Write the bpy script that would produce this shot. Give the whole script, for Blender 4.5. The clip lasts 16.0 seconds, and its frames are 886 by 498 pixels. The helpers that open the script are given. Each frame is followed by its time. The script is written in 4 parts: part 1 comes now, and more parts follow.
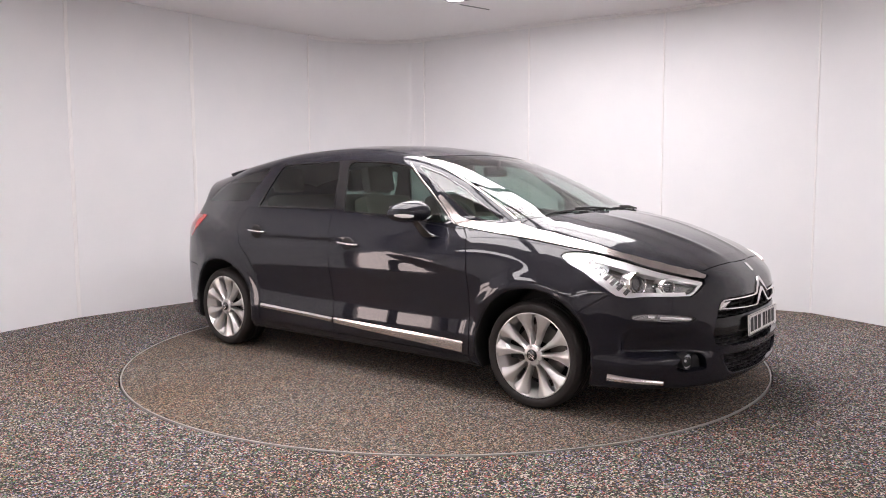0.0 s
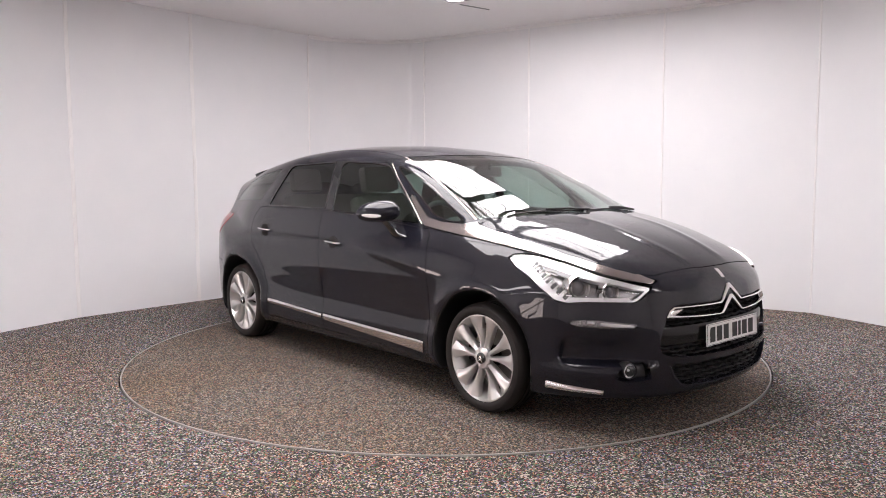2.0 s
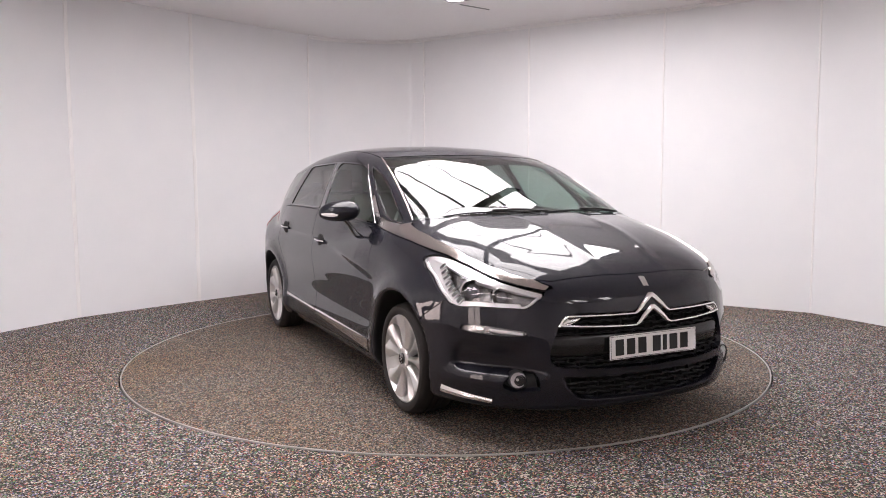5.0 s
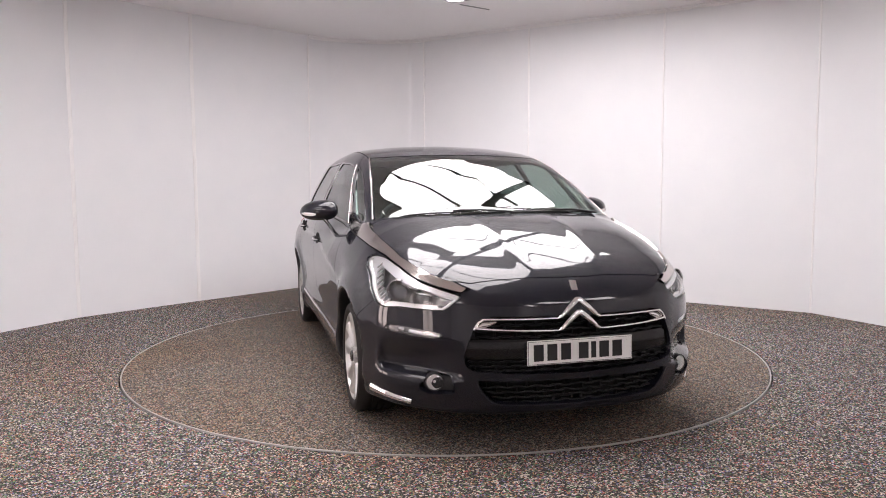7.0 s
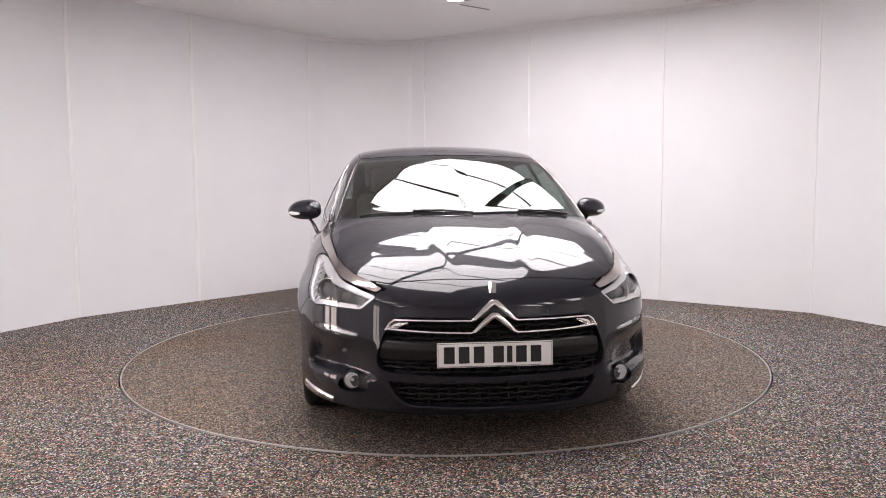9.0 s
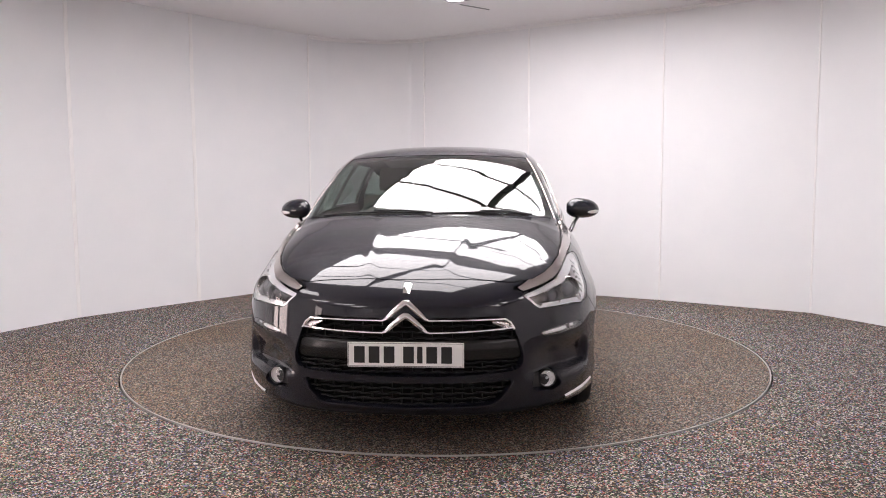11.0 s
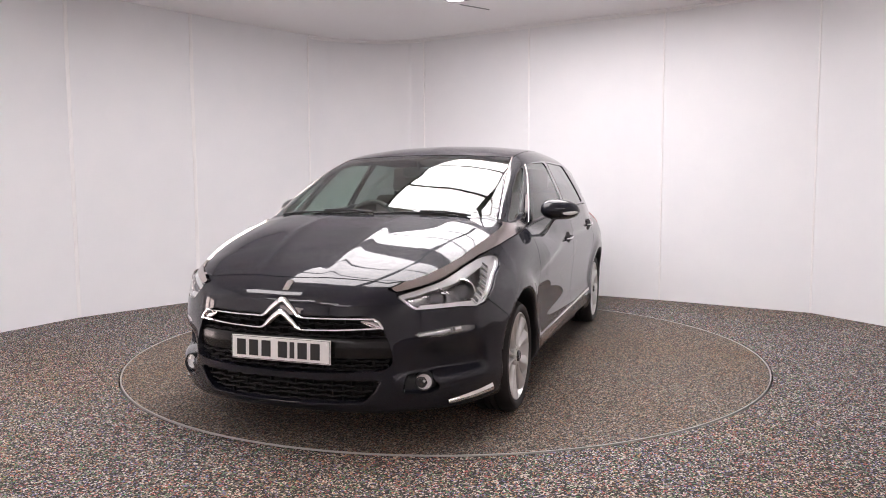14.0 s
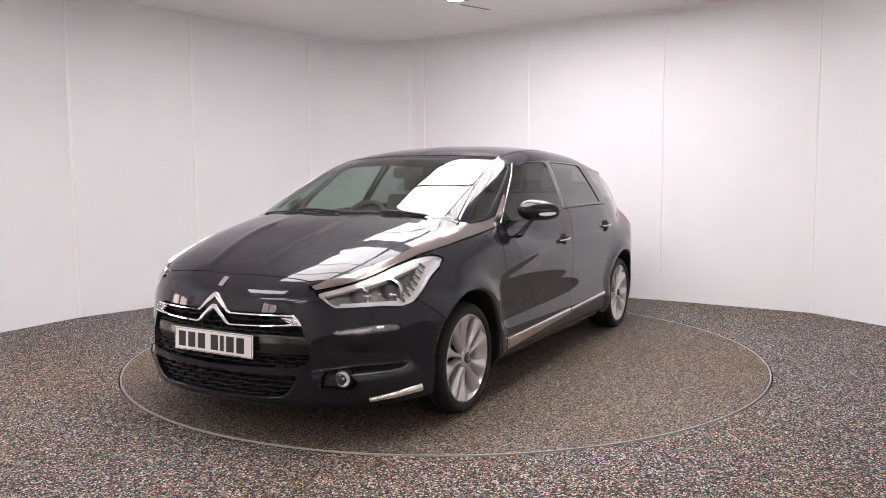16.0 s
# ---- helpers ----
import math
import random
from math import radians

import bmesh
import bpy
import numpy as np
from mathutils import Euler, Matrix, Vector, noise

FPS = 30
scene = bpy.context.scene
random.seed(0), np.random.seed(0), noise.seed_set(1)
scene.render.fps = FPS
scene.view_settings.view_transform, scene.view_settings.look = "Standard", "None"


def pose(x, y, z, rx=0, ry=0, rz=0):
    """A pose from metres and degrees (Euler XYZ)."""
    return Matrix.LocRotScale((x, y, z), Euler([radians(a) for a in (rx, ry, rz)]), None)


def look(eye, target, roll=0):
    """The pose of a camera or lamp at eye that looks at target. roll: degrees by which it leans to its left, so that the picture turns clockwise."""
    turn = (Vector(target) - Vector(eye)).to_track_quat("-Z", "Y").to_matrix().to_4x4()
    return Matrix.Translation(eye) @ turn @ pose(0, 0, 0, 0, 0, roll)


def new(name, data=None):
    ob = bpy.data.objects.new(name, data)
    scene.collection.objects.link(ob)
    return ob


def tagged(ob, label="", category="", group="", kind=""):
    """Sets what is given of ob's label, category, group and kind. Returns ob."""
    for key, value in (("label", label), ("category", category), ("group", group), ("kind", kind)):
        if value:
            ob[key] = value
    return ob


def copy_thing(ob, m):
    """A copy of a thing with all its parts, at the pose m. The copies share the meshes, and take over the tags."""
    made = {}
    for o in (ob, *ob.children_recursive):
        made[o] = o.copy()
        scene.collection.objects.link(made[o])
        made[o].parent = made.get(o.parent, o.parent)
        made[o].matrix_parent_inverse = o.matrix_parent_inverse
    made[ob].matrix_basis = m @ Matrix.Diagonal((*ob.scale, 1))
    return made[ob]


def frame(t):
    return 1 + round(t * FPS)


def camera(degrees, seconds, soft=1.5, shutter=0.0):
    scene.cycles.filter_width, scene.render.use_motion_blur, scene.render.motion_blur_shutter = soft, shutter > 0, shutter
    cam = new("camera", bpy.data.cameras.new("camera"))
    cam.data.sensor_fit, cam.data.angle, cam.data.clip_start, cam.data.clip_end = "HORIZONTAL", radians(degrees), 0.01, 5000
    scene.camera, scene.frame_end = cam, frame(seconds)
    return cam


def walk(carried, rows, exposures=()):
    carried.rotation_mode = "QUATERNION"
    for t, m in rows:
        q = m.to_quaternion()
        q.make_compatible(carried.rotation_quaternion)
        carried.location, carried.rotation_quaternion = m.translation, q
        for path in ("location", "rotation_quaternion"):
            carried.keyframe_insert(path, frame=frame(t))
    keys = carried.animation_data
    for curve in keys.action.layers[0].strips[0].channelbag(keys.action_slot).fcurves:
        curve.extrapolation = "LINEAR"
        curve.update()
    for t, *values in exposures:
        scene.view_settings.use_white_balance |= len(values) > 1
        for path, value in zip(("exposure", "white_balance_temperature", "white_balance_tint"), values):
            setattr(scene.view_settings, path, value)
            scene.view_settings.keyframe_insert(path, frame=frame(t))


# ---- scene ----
# camera: stands still beside the turntable
cam = camera(61.236, 16.0, soft=1.0)
EYE, PITCH, ROLL = (-0.005, -5.514, 1.221), 4.974, -0.295
AIM = (EYE[0] - 5.514 * math.tan(radians(0.086)), 0.0, EYE[2] - 5.514 * math.tan(radians(PITCH)))
walk(cam, [(0.0, look(EYE, AIM, ROLL)), (16.0, look(EYE, AIM, ROLL))], [(0.0, 0.0), (16.0, 0.0)])

# daylight is shut out: a dim grey surround only
world = bpy.data.worlds.new("surround")
world.use_nodes = True
world.node_tree.nodes["Background"].inputs["Color"].default_value = (0.5, 0.5, 0.5, 1)
world.node_tree.nodes["Background"].inputs["Strength"].default_value = 0.05
scene.world = world
CEILING = 2.97
LAMP_POWER = 9.7


# ---- materials ----
def material(name, color, rough=0.5, metal=0.0, **more):
    m = bpy.data.materials.new(name)
    m.use_nodes = True
    b = m.node_tree.nodes["Principled BSDF"]
    b.inputs["Base Color"].default_value = (*color, 1)
    b.inputs["Roughness"].default_value = rough
    b.inputs["Metallic"].default_value = metal
    for key, value in more.items():
        b.inputs[key.replace("_", " ")].default_value = value
    return m


def node(m, kind, **inputs):
    n = m.node_tree.nodes.new(kind)
    for key, value in inputs.items():
        n.inputs[key.replace("_", " ")].default_value = value
    return n


def link(m, a, out, b, inp):
    m.node_tree.links.new(a.outputs[out], b.inputs[inp])


def shader(m):
    return m.node_tree.nodes["Principled BSDF"]


def ramp(m, stops, interpolation="LINEAR"):
    n = m.node_tree.nodes.new("ShaderNodeValToRGB")
    n.color_ramp.interpolation = interpolation
    while len(n.color_ramp.elements) < len(stops):
        n.color_ramp.elements.new(0.5)
    for e, (p, c) in zip(n.color_ramp.elements, stops):
        e.position, e.color = p, (*c, 1) if len(c) == 3 else c
    return n


def grain(m, scale, strength, distance, coord="Object"):
    tc = node(m, "ShaderNodeTexCoord")
    nz = node(m, "ShaderNodeTexNoise", Scale=scale, Detail=4.0)
    bp = node(m, "ShaderNodeBump", Strength=strength, Distance=distance)
    link(m, tc, coord, nz, "Vector")
    link(m, nz, "Fac", bp, "Height")
    link(m, bp, "Normal", shader(m), "Normal")
    return tc, nz


def paint_material():
    m = material("car_paint", (0.006, 0.006, 0.009), 0.42, 0.0, Coat_Weight=1.0, Coat_Roughness=0.015, Coat_IOR=1.5, Specular_IOR_Level=0.08)
    tc = node(m, "ShaderNodeTexCoord")
    fl = node(m, "ShaderNodeTexVoronoi", Scale=1400.0)
    mix = ramp(m, [(0.0, (0.0035, 0.0035, 0.006)), (1.0, (0.010, 0.0105, 0.019))])
    link(m, tc, "Object", fl, "Vector")
    link(m, fl, "Color", mix, "Fac")
    link(m, mix, "Color", shader(m), "Base Color")
    wave = node(m, "ShaderNodeTexNoise", Scale=60.0, Detail=2.0)
    bp = node(m, "ShaderNodeBump", Strength=0.02, Distance=0.001)
    link(m, tc, "Object", wave, "Vector")
    link(m, wave, "Fac", bp, "Height")
    link(m, bp, "Normal", shader(m), "Coat Normal")
    return m


def carpet_material(name="granulate", worn=False):
    """Rubber granulate: near-black with grey, tan, red, green and blue flecks; a worn one is browner and more even."""
    m = material(name, (0.1, 0.1, 0.1), 0.85)
    tc = node(m, "ShaderNodeTexCoord")
    vo = node(m, "ShaderNodeTexVoronoi", Scale=150.0 if worn else 146.0)
    link(m, tc, "Object", vo, "Vector")
    sep = node(m, "ShaderNodeSeparateColor")
    link(m, vo, "Color", sep, "Color")
    if worn:
        stops = [(0.0, (0.020, 0.017, 0.015)), (0.36, (0.058, 0.048, 0.041)), (0.54, (0.18, 0.150, 0.122)), (0.72, (0.36, 0.315, 0.27)),
                 (0.82, (0.25, 0.10, 0.07)), (0.87, (0.10, 0.15, 0.09)), (0.91, (0.27, 0.17, 0.08)), (0.96, (0.12, 0.13, 0.18))]
    else:
        stops = [(0.0, (0.006, 0.006, 0.006)), (0.42, (0.040, 0.037, 0.034)), (0.56, (0.18, 0.165, 0.150)), (0.69, (0.55, 0.515, 0.48)),
                 (0.80, (0.36, 0.10, 0.09)), (0.85, (0.08, 0.22, 0.10)), (0.90, (0.32, 0.19, 0.08)), (0.94, (0.14, 0.14, 0.30))]
    tone = ramp(m, stops, "CONSTANT")
    link(m, sep, "Red", tone, "Fac")
    big = node(m, "ShaderNodeTexNoise", Scale=0.55, Detail=5.0)
    link(m, tc, "Object", big, "Vector")
    shade = ramp(m, [(0.36, (0.97, 0.855, 0.73)), (0.56, (1.0, 1.0, 1.0))])
    link(m, big, "Fac", shade, "Fac")
    mul = node(m, "ShaderNodeMix")
    mul.data_type, mul.blend_type = "RGBA", "MULTIPLY"
    mul.inputs["Factor"].default_value = 1.0
    link(m, tone, "Color", mul, 6)
    link(m, shade, "Color", mul, 7)
    link(m, mul, 2, shader(m), "Base Color")
    bp = node(m, "ShaderNodeBump", Strength=0.3 if worn else 0.5, Distance=0.003)
    link(m, sep, "Green", bp, "Height")
    link(m, bp, "Normal", shader(m), "Normal")
    return m


def wall_material():
    m = material("white_panel", (0.88, 0.87, 0.88), 0.42)
    tc, nz = grain(m, 3.0, 0.02, 0.01)
    r = ramp(m, [(0.3, (0.865, 0.865, 0.885)), (0.7, (0.89, 0.885, 0.90))])
    link(m, nz, "Fac", r, "Fac")
    link(m, r, "Color", shader(m), "Base Color")
    return m


def rubber_material():
    m = material("tyre_rubber", (0.022, 0.019, 0.0185), 0.6, Specular_IOR_Level=0.3)
    grain(m, 90.0, 0.15, 0.002)
    return m


def glow_material(name, color, strength):
    m = material(name, color, 0.5)
    shader(m).inputs["Emission Color"].default_value = (*color, 1)
    shader(m).inputs["Emission Strength"].default_value = strength
    return m


PAINT = paint_material()
CARPET = carpet_material()
WORN = carpet_material("worn_granulate", True)
WALL = wall_material()
SEAM = material("panel_joint", (0.94, 0.925, 0.925), 0.35)
DARKWALL = material("back_wall", (0.86, 0.84, 0.845), 0.6)
grain(DARKWALL, 12.0, 0.2, 0.01)
WARM = glow_material("warm_opening", (1.0, 0.82, 0.79), 7.0)
PORCH = glow_material("lit_doorway", (1.0, 0.84, 0.81), 5.0)
CEIL = material("ceiling_white", (0.93, 0.91, 0.91), 0.30, 0.0, Specular_IOR_Level=0.9)
grain(CEIL, 40.0, 0.03, 0.001)
RING = material("ring_metal", (0.50, 0.49, 0.47), 0.5, 0.5)
grain(RING, 30.0, 0.1, 0.001)
RUBBER = rubber_material()
CHROME = material("chrome", (0.82, 0.81, 0.80), 0.06, 1.0)
SATIN = material("satin_chrome", (0.74, 0.71, 0.70), 0.11, 1.0)
BLADE = material("blade_metal", (0.60, 0.555, 0.535), 0.16, 1.0)
ALLOY = material("alloy_silver", (0.68, 0.67, 0.66), 0.28, 0.65, Coat_Weight=0.5, Coat_Roughness=0.1)
BLACK = material("black_plastic", (0.014, 0.014, 0.015), 0.45)
grain(BLACK, 220.0, 0.1, 0.001)
GRILLE = material("grille_black", (0.018, 0.017, 0.018), 0.5, 0.0, Specular_IOR_Level=0.15)
GLOSS = material("gloss_black", (0.008, 0.008, 0.009), 0.08, 0.0, Coat_Weight=1.0, Coat_Roughness=0.02)
UNDER = material("underbody", (0.018, 0.016, 0.016), 0.9)
SILVER = material("reflector", (0.93, 0.92, 0.92), 0.3, 0.75)
LAMPWHITE = glow_material("lamp_panel", (1.0, 0.94, 0.96), LAMP_POWER)


def thin_glass(name, tint, gloss=1.5):
    """A thin pane: tinted see-through with a sharp reflection that grows towards grazing."""
    m = bpy.data.materials.new(name)
    m.use_nodes = True
    nt = m.node_tree
    nt.nodes.remove(nt.nodes["Principled BSDF"])
    tr = node(m, "ShaderNodeBsdfTransparent", Color=(*tint, 1))
    gl = node(m, "ShaderNodeBsdfGlossy", Color=(1, 1, 1, 1), Roughness=0.01)
    face = node(m, "ShaderNodeLayerWeight", Blend=0.5)
    power = node(m, "ShaderNodeMath")
    power.operation = "POWER"
    power.inputs[1].default_value = 4.5
    fr = node(m, "ShaderNodeMath")
    fr.operation = "MULTIPLY_ADD"
    fr.inputs[1].default_value, fr.inputs[2].default_value = 0.93, ((gloss - 1) / (gloss + 1)) ** 2 * 1.4
    link(m, face, "Facing", power, 0)
    nt.links.new(power.outputs[0], fr.inputs[0])
    mx = node(m, "ShaderNodeMixShader")
    nt.links.new(fr.outputs[0], mx.inputs[0])
    nt.links.new(tr.outputs[0], mx.inputs[1])
    nt.links.new(gl.outputs[0], mx.inputs[2])
    nt.links.new(mx.outputs[0], nt.nodes["Material Output"].inputs["Surface"])
    return m


SCREEN = thin_glass("windscreen_glass", (0.62, 0.72, 0.68), 1.6)
GLASS = thin_glass("green_glass", (0.44, 0.58, 0.52), 1.6)
PRIVACY = thin_glass("privacy_glass", (0.33, 0.41, 0.385), 1.6)
LENS = thin_glass("clear_lens", (0.94, 0.95, 0.96), 1.55)
REDLENS = material("red_lens", (0.45, 0.02, 0.02), 0.12, 0.0, Coat_Weight=1.0)
PLATE = material("plate_white", (0.88, 0.87, 0.85), 0.35)
INK = material("plate_ink", (0.012, 0.012, 0.012), 0.5)
LEATHER = material("seat_leather", (0.17, 0.142, 0.125), 0.55)
grain(LEATHER, 160.0, 0.25, 0.002)
CABIN = material("cabin_plastic", (0.045, 0.043, 0.043), 0.55)
grain(CABIN, 260.0, 0.2, 0.001)
LINING = material("roof_lining", (0.40, 0.38, 0.37), 0.9)
BRAKE = material("brake_iron", (0.20, 0.19, 0.18), 0.4, 0.9)
GLOSSGLASS = material("projector_glass", (0.10, 0.10, 0.11), 0.06, 0.3, Coat_Weight=1.0)
LAMPGREY = material("lamp_bowl_grey", (0.36, 0.35, 0.345), 0.22, 0.8)
CROSSBAR = material("crossbar_black", (0.010, 0.0095, 0.010), 0.2, 0.0, Specular_IOR_Level=0.4)
PEARL = material("light_block", (0.10, 0.098, 0.10), 0.2, 0.2, Coat_Weight=0.6)
PEARLWHITE = material("clear_lamp_white", (0.86, 0.84, 0.83), 0.2, 0.0, Coat_Weight=1.0)
# ---- building helpers ----
def mesh_object(name, verts, faces, mat, parent=None, smooth=False, normals=None):
    me = bpy.data.meshes.new(name)
    me.from_pydata([tuple(map(float, v)) for v in verts], [], [tuple(map(int, f)) for f in faces])
    me.materials.append(mat)
    if smooth:
        me.polygons.foreach_set("use_smooth", [True] * len(me.polygons))
    me.update()
    if normals is not None:
        me.normals_split_custom_set_from_vertices([tuple(map(float, n)) for n in normals])
    ob = new(name, me)
    ob.parent = parent
    return ob


def part(name, bm, mat, parent=None, label="", smooth=True):
    """Links a bmesh as one mesh object under a thing or a part."""
    me = bpy.data.meshes.new(name)
    bmesh.ops.recalc_face_normals(bm, faces=bm.faces)
    bm.to_mesh(me)
    bm.free()
    me.materials.append(mat)
    if smooth:
        me.polygons.foreach_set("use_smooth", [True] * len(me.polygons))
        me.set_sharp_from_angle(angle=radians(38))
    ob = new(name, me)
    ob.parent = parent
    return tagged(ob, label)


def box(bm, lo, hi, bevel=0.0):
    r = bmesh.ops.create_cube(bm, size=1.0)
    lo, hi = Vector(lo), Vector(hi)
    for v in r["verts"]:
        v.co = Vector((lo[i] + (v.co[i] + 0.5) * (hi[i] - lo[i]) for i in range(3)))
    if bevel:
        es = list({e for v in r["verts"] for e in v.link_edges})
        bmesh.ops.bevel(bm, geom=es, offset=bevel, segments=2, profile=0.6, affect="EDGES")
    return bm


# ---- room: white panelled walls bent round the turntable ----
PLAN = [(-3.98, -2.2), (-3.98, -1.0), (-3.86, 0.35), (-3.40, 1.36), (-2.60, 2.33), (-1.60, 3.47), (-1.32, 3.69), (-1.02, 3.82), (-0.72, 3.86), (-0.45, 3.82), (-0.24, 3.74), (0.95, 2.99), (2.24, 2.24),
        (3.42, 1.42), (3.86, 0.45), (3.98, -0.9), (3.98, -2.2)]
JOINTS = (2, 3, 4, 5, 10, 11, 12, 13, 14)
BACK = [(3.98, -2.2), (4.6, -2.6), (4.6, -8.2), (-4.6, -8.2), (-4.6, -2.85), (-3.98, -2.2)]


def wall_piece(name, a, b, z0, z1, mat, label):
    a, b, cx = Vector(a), Vector(b), Vector((0, -1.5))
    d = (b - a).normalized()
    out = Vector((-d.y, d.x))
    if out.dot((a + b) / 2 - cx) < 0:
        out = -out
    bm = bmesh.new()
    q = [a, b, b + out * 0.08 + d * 0.03, a + out * 0.08 - d * 0.03]
    lo, hi = [bm.verts.new((p.x, p.y, z0)) for p in q], [bm.verts.new((p.x, p.y, z1)) for p in q]
    for j in range(4):
        bm.faces.new((lo[j], lo[(j + 1) % 4], hi[(j + 1) % 4], hi[j]))
    bm.faces.new(lo), bm.faces.new(hi)
    return tagged(part(name, bm, mat, smooth=False), label, "wall", kind="structure")


def rounded(points, n=6):
    """The stretch between the second and the last but one point, rounded through them."""
    p, out = [Vector(q) for q in points], []
    for a, b, c, d in zip(p, p[1:], p[2:], p[3:]):
        for k in range(n):
            t = k / n
            out.append(0.5 * (2 * b + (c - a) * t + (2 * a - 5 * b + 4 * c - d) * t * t + (3 * b - a - 3 * c + d) * t ** 3))
    return out + [p[-2]]


def curved_wall(name, points):
    line = rounded(points)
    bm = bmesh.new()
    rows = []
    for i, p in enumerate(line):
        d = (line[min(i + 1, len(line) - 1)] - line[max(i - 1, 0)]).normalized()
        o = p + Vector((-d.y, d.x)) * 0.08
        rows.append([bm.verts.new((q.x, q.y, z)) for q, z in ((p, -0.02), (p, CEILING + 0.03), (o, CEILING + 0.03), (o, -0.02))])
    for a, b in zip(rows, rows[1:]):
        for k in range(4):
            bm.faces.new((a[k], a[(k + 1) % 4], b[(k + 1) % 4], b[k]))
    bm.faces.new(rows[0]), bm.faces.new(rows[-1])
    tagged(part(name, bm, WALL), "smooth white wall panel bent round the corner", "wall", kind="structure")


def build_coving(points):
    """Slim stepped rail where the wall meets the ceiling."""
    cx, rows = Vector((0, -1.5)), []
    bm = bmesh.new()
    for i, p in enumerate(points):
        p = Vector(p)
        d = (Vector(points[min(i + 1, len(points) - 1)]) - Vector(points[max(i - 1, 0)])).normalized()
        inn = Vector((d.y, -d.x))
        if inn.dot(cx - p) < 0:
            inn = -inn
        rows.append([bm.verts.new((*(p + inn * k), CEILING - z)) for k, z in ((-0.01, -0.002), (0.034, -0.002), (0.034, 0.012), (0.016, 0.014), (0.016, 0.034), (-0.01, 0.036))])
    for a, b in zip(rows, rows[1:]):
        for k in range(6):
            bm.faces.new((a[k], a[(k + 1) % 6], b[(k + 1) % 6], b[k]))
    bm.faces.new(rows[0]), bm.faces.new(rows[-1])
    tagged(part("trim", bm, SEAM, smooth=False), "slim white rail where wall and ceiling meet", "trim", kind="structure")


def build_room():
    cx = Vector((0, -1.5))
    for i in range(len(PLAN) - 1):
        if i == 0:
            # the first bay holds a warmly lit opening under a white head
            wall_piece("wall_head", PLAN[0], PLAN[1], 1.25, CEILING + 0.03, WALL, "white wall above a low lit opening")
            continue
        if 5 <= i <= 9:
            continue
        wall_piece("wall_%d" % i, PLAN[i], PLAN[i + 1], -0.02, CEILING + 0.03, WALL, "smooth white wall panel reaching from floor to ceiling")
    curved_wall("wall_corner", PLAN[4:12])
    # unseen walls close the room, kept white to bounce light onto the car's front
    for i, (a, b) in enumerate(zip(BACK, BACK[1:])):
        wall_piece("wall_back_%d" % (i + 1), a, b, -0.02, CEILING + 0.03, DARKWALL, "plain white unseen wall, added to bounce light")
    for i in JOINTS:
        p = Vector(PLAN[i])
        inn = (cx - p).normalized()
        t = Vector((-inn.y, inn.x))
        bm = bmesh.new()
        w = 0.019 if i < 5 else 0.009
        q = [p + t * w - inn * 0.02, p + t * w + inn * 0.005, p + t * 0.6 * w + inn * 0.010, p - t * 0.6 * w + inn * 0.010, p - t * w + inn * 0.005, p - t * w - inn * 0.02]
        lo, hi = [bm.verts.new((v.x, v.y, 0.001)) for v in q], [bm.verts.new((v.x, v.y, CEILING - 0.001)) for v in q]
        for j in range(6):
            bm.faces.new((lo[j], lo[(j + 1) % 6], hi[(j + 1) % 6], hi[j]))
        tagged(part("trim", bm, SEAM, smooth=False), "slim white joint strip between wall panels", "trim", kind="structure")
    build_coving(rounded(PLAN[4:12]) + PLAN[11:15])
    # warm light behind the opening, with dark posts
    bm = bmesh.new()
    box(bm, (-4.12, -2.02, 0.15), (-4.10, -1.18, 1.05))
    opening = tagged(part("window_1", bm, WARM, smooth=False), "low opening glowing with warm light", "window", kind="structure")
    for y in (-2.15, -1.55, -1.05):
        bm = bmesh.new()
        box(bm, (-4.09, y - 0.05, 0.0), (-3.985, y + 0.05, 1.25), 0.004)
        part("post", bm, BLACK, opening, smooth=False)
    # lit doorway on the side wall behind the camera
    bm = bmesh.new()
    box(bm, (-4.595, -5.9, 0.05), (-4.575, -4.9, 2.05))
    door = tagged(part("door_1", bm, PORCH, smooth=False), "bright doorway glowing with warm light", "door", kind="structure")
    for lo, hi in (((-5.96, 0.0), (-5.9, 2.11)), ((-4.9, 0.0), (-4.84, 2.11)), ((-5.9, 2.05), (-4.9, 2.11)), ((-5.42, 0.05), (-5.38, 2.05))):
        bm = bmesh.new()
        box(bm, (-4.598, *lo), (-4.55, *hi), 0.004)
        part("door_frame", bm, BLACK, door, smooth=False)
    bm = bmesh.new()
    box(bm, (-4.20, -2.4, -0.02), (-4.13, -0.8, 1.30))
    tagged(part("wall_recess", bm, DARKWALL, smooth=False), "dark recess behind the lit opening", "wall", kind="structure")


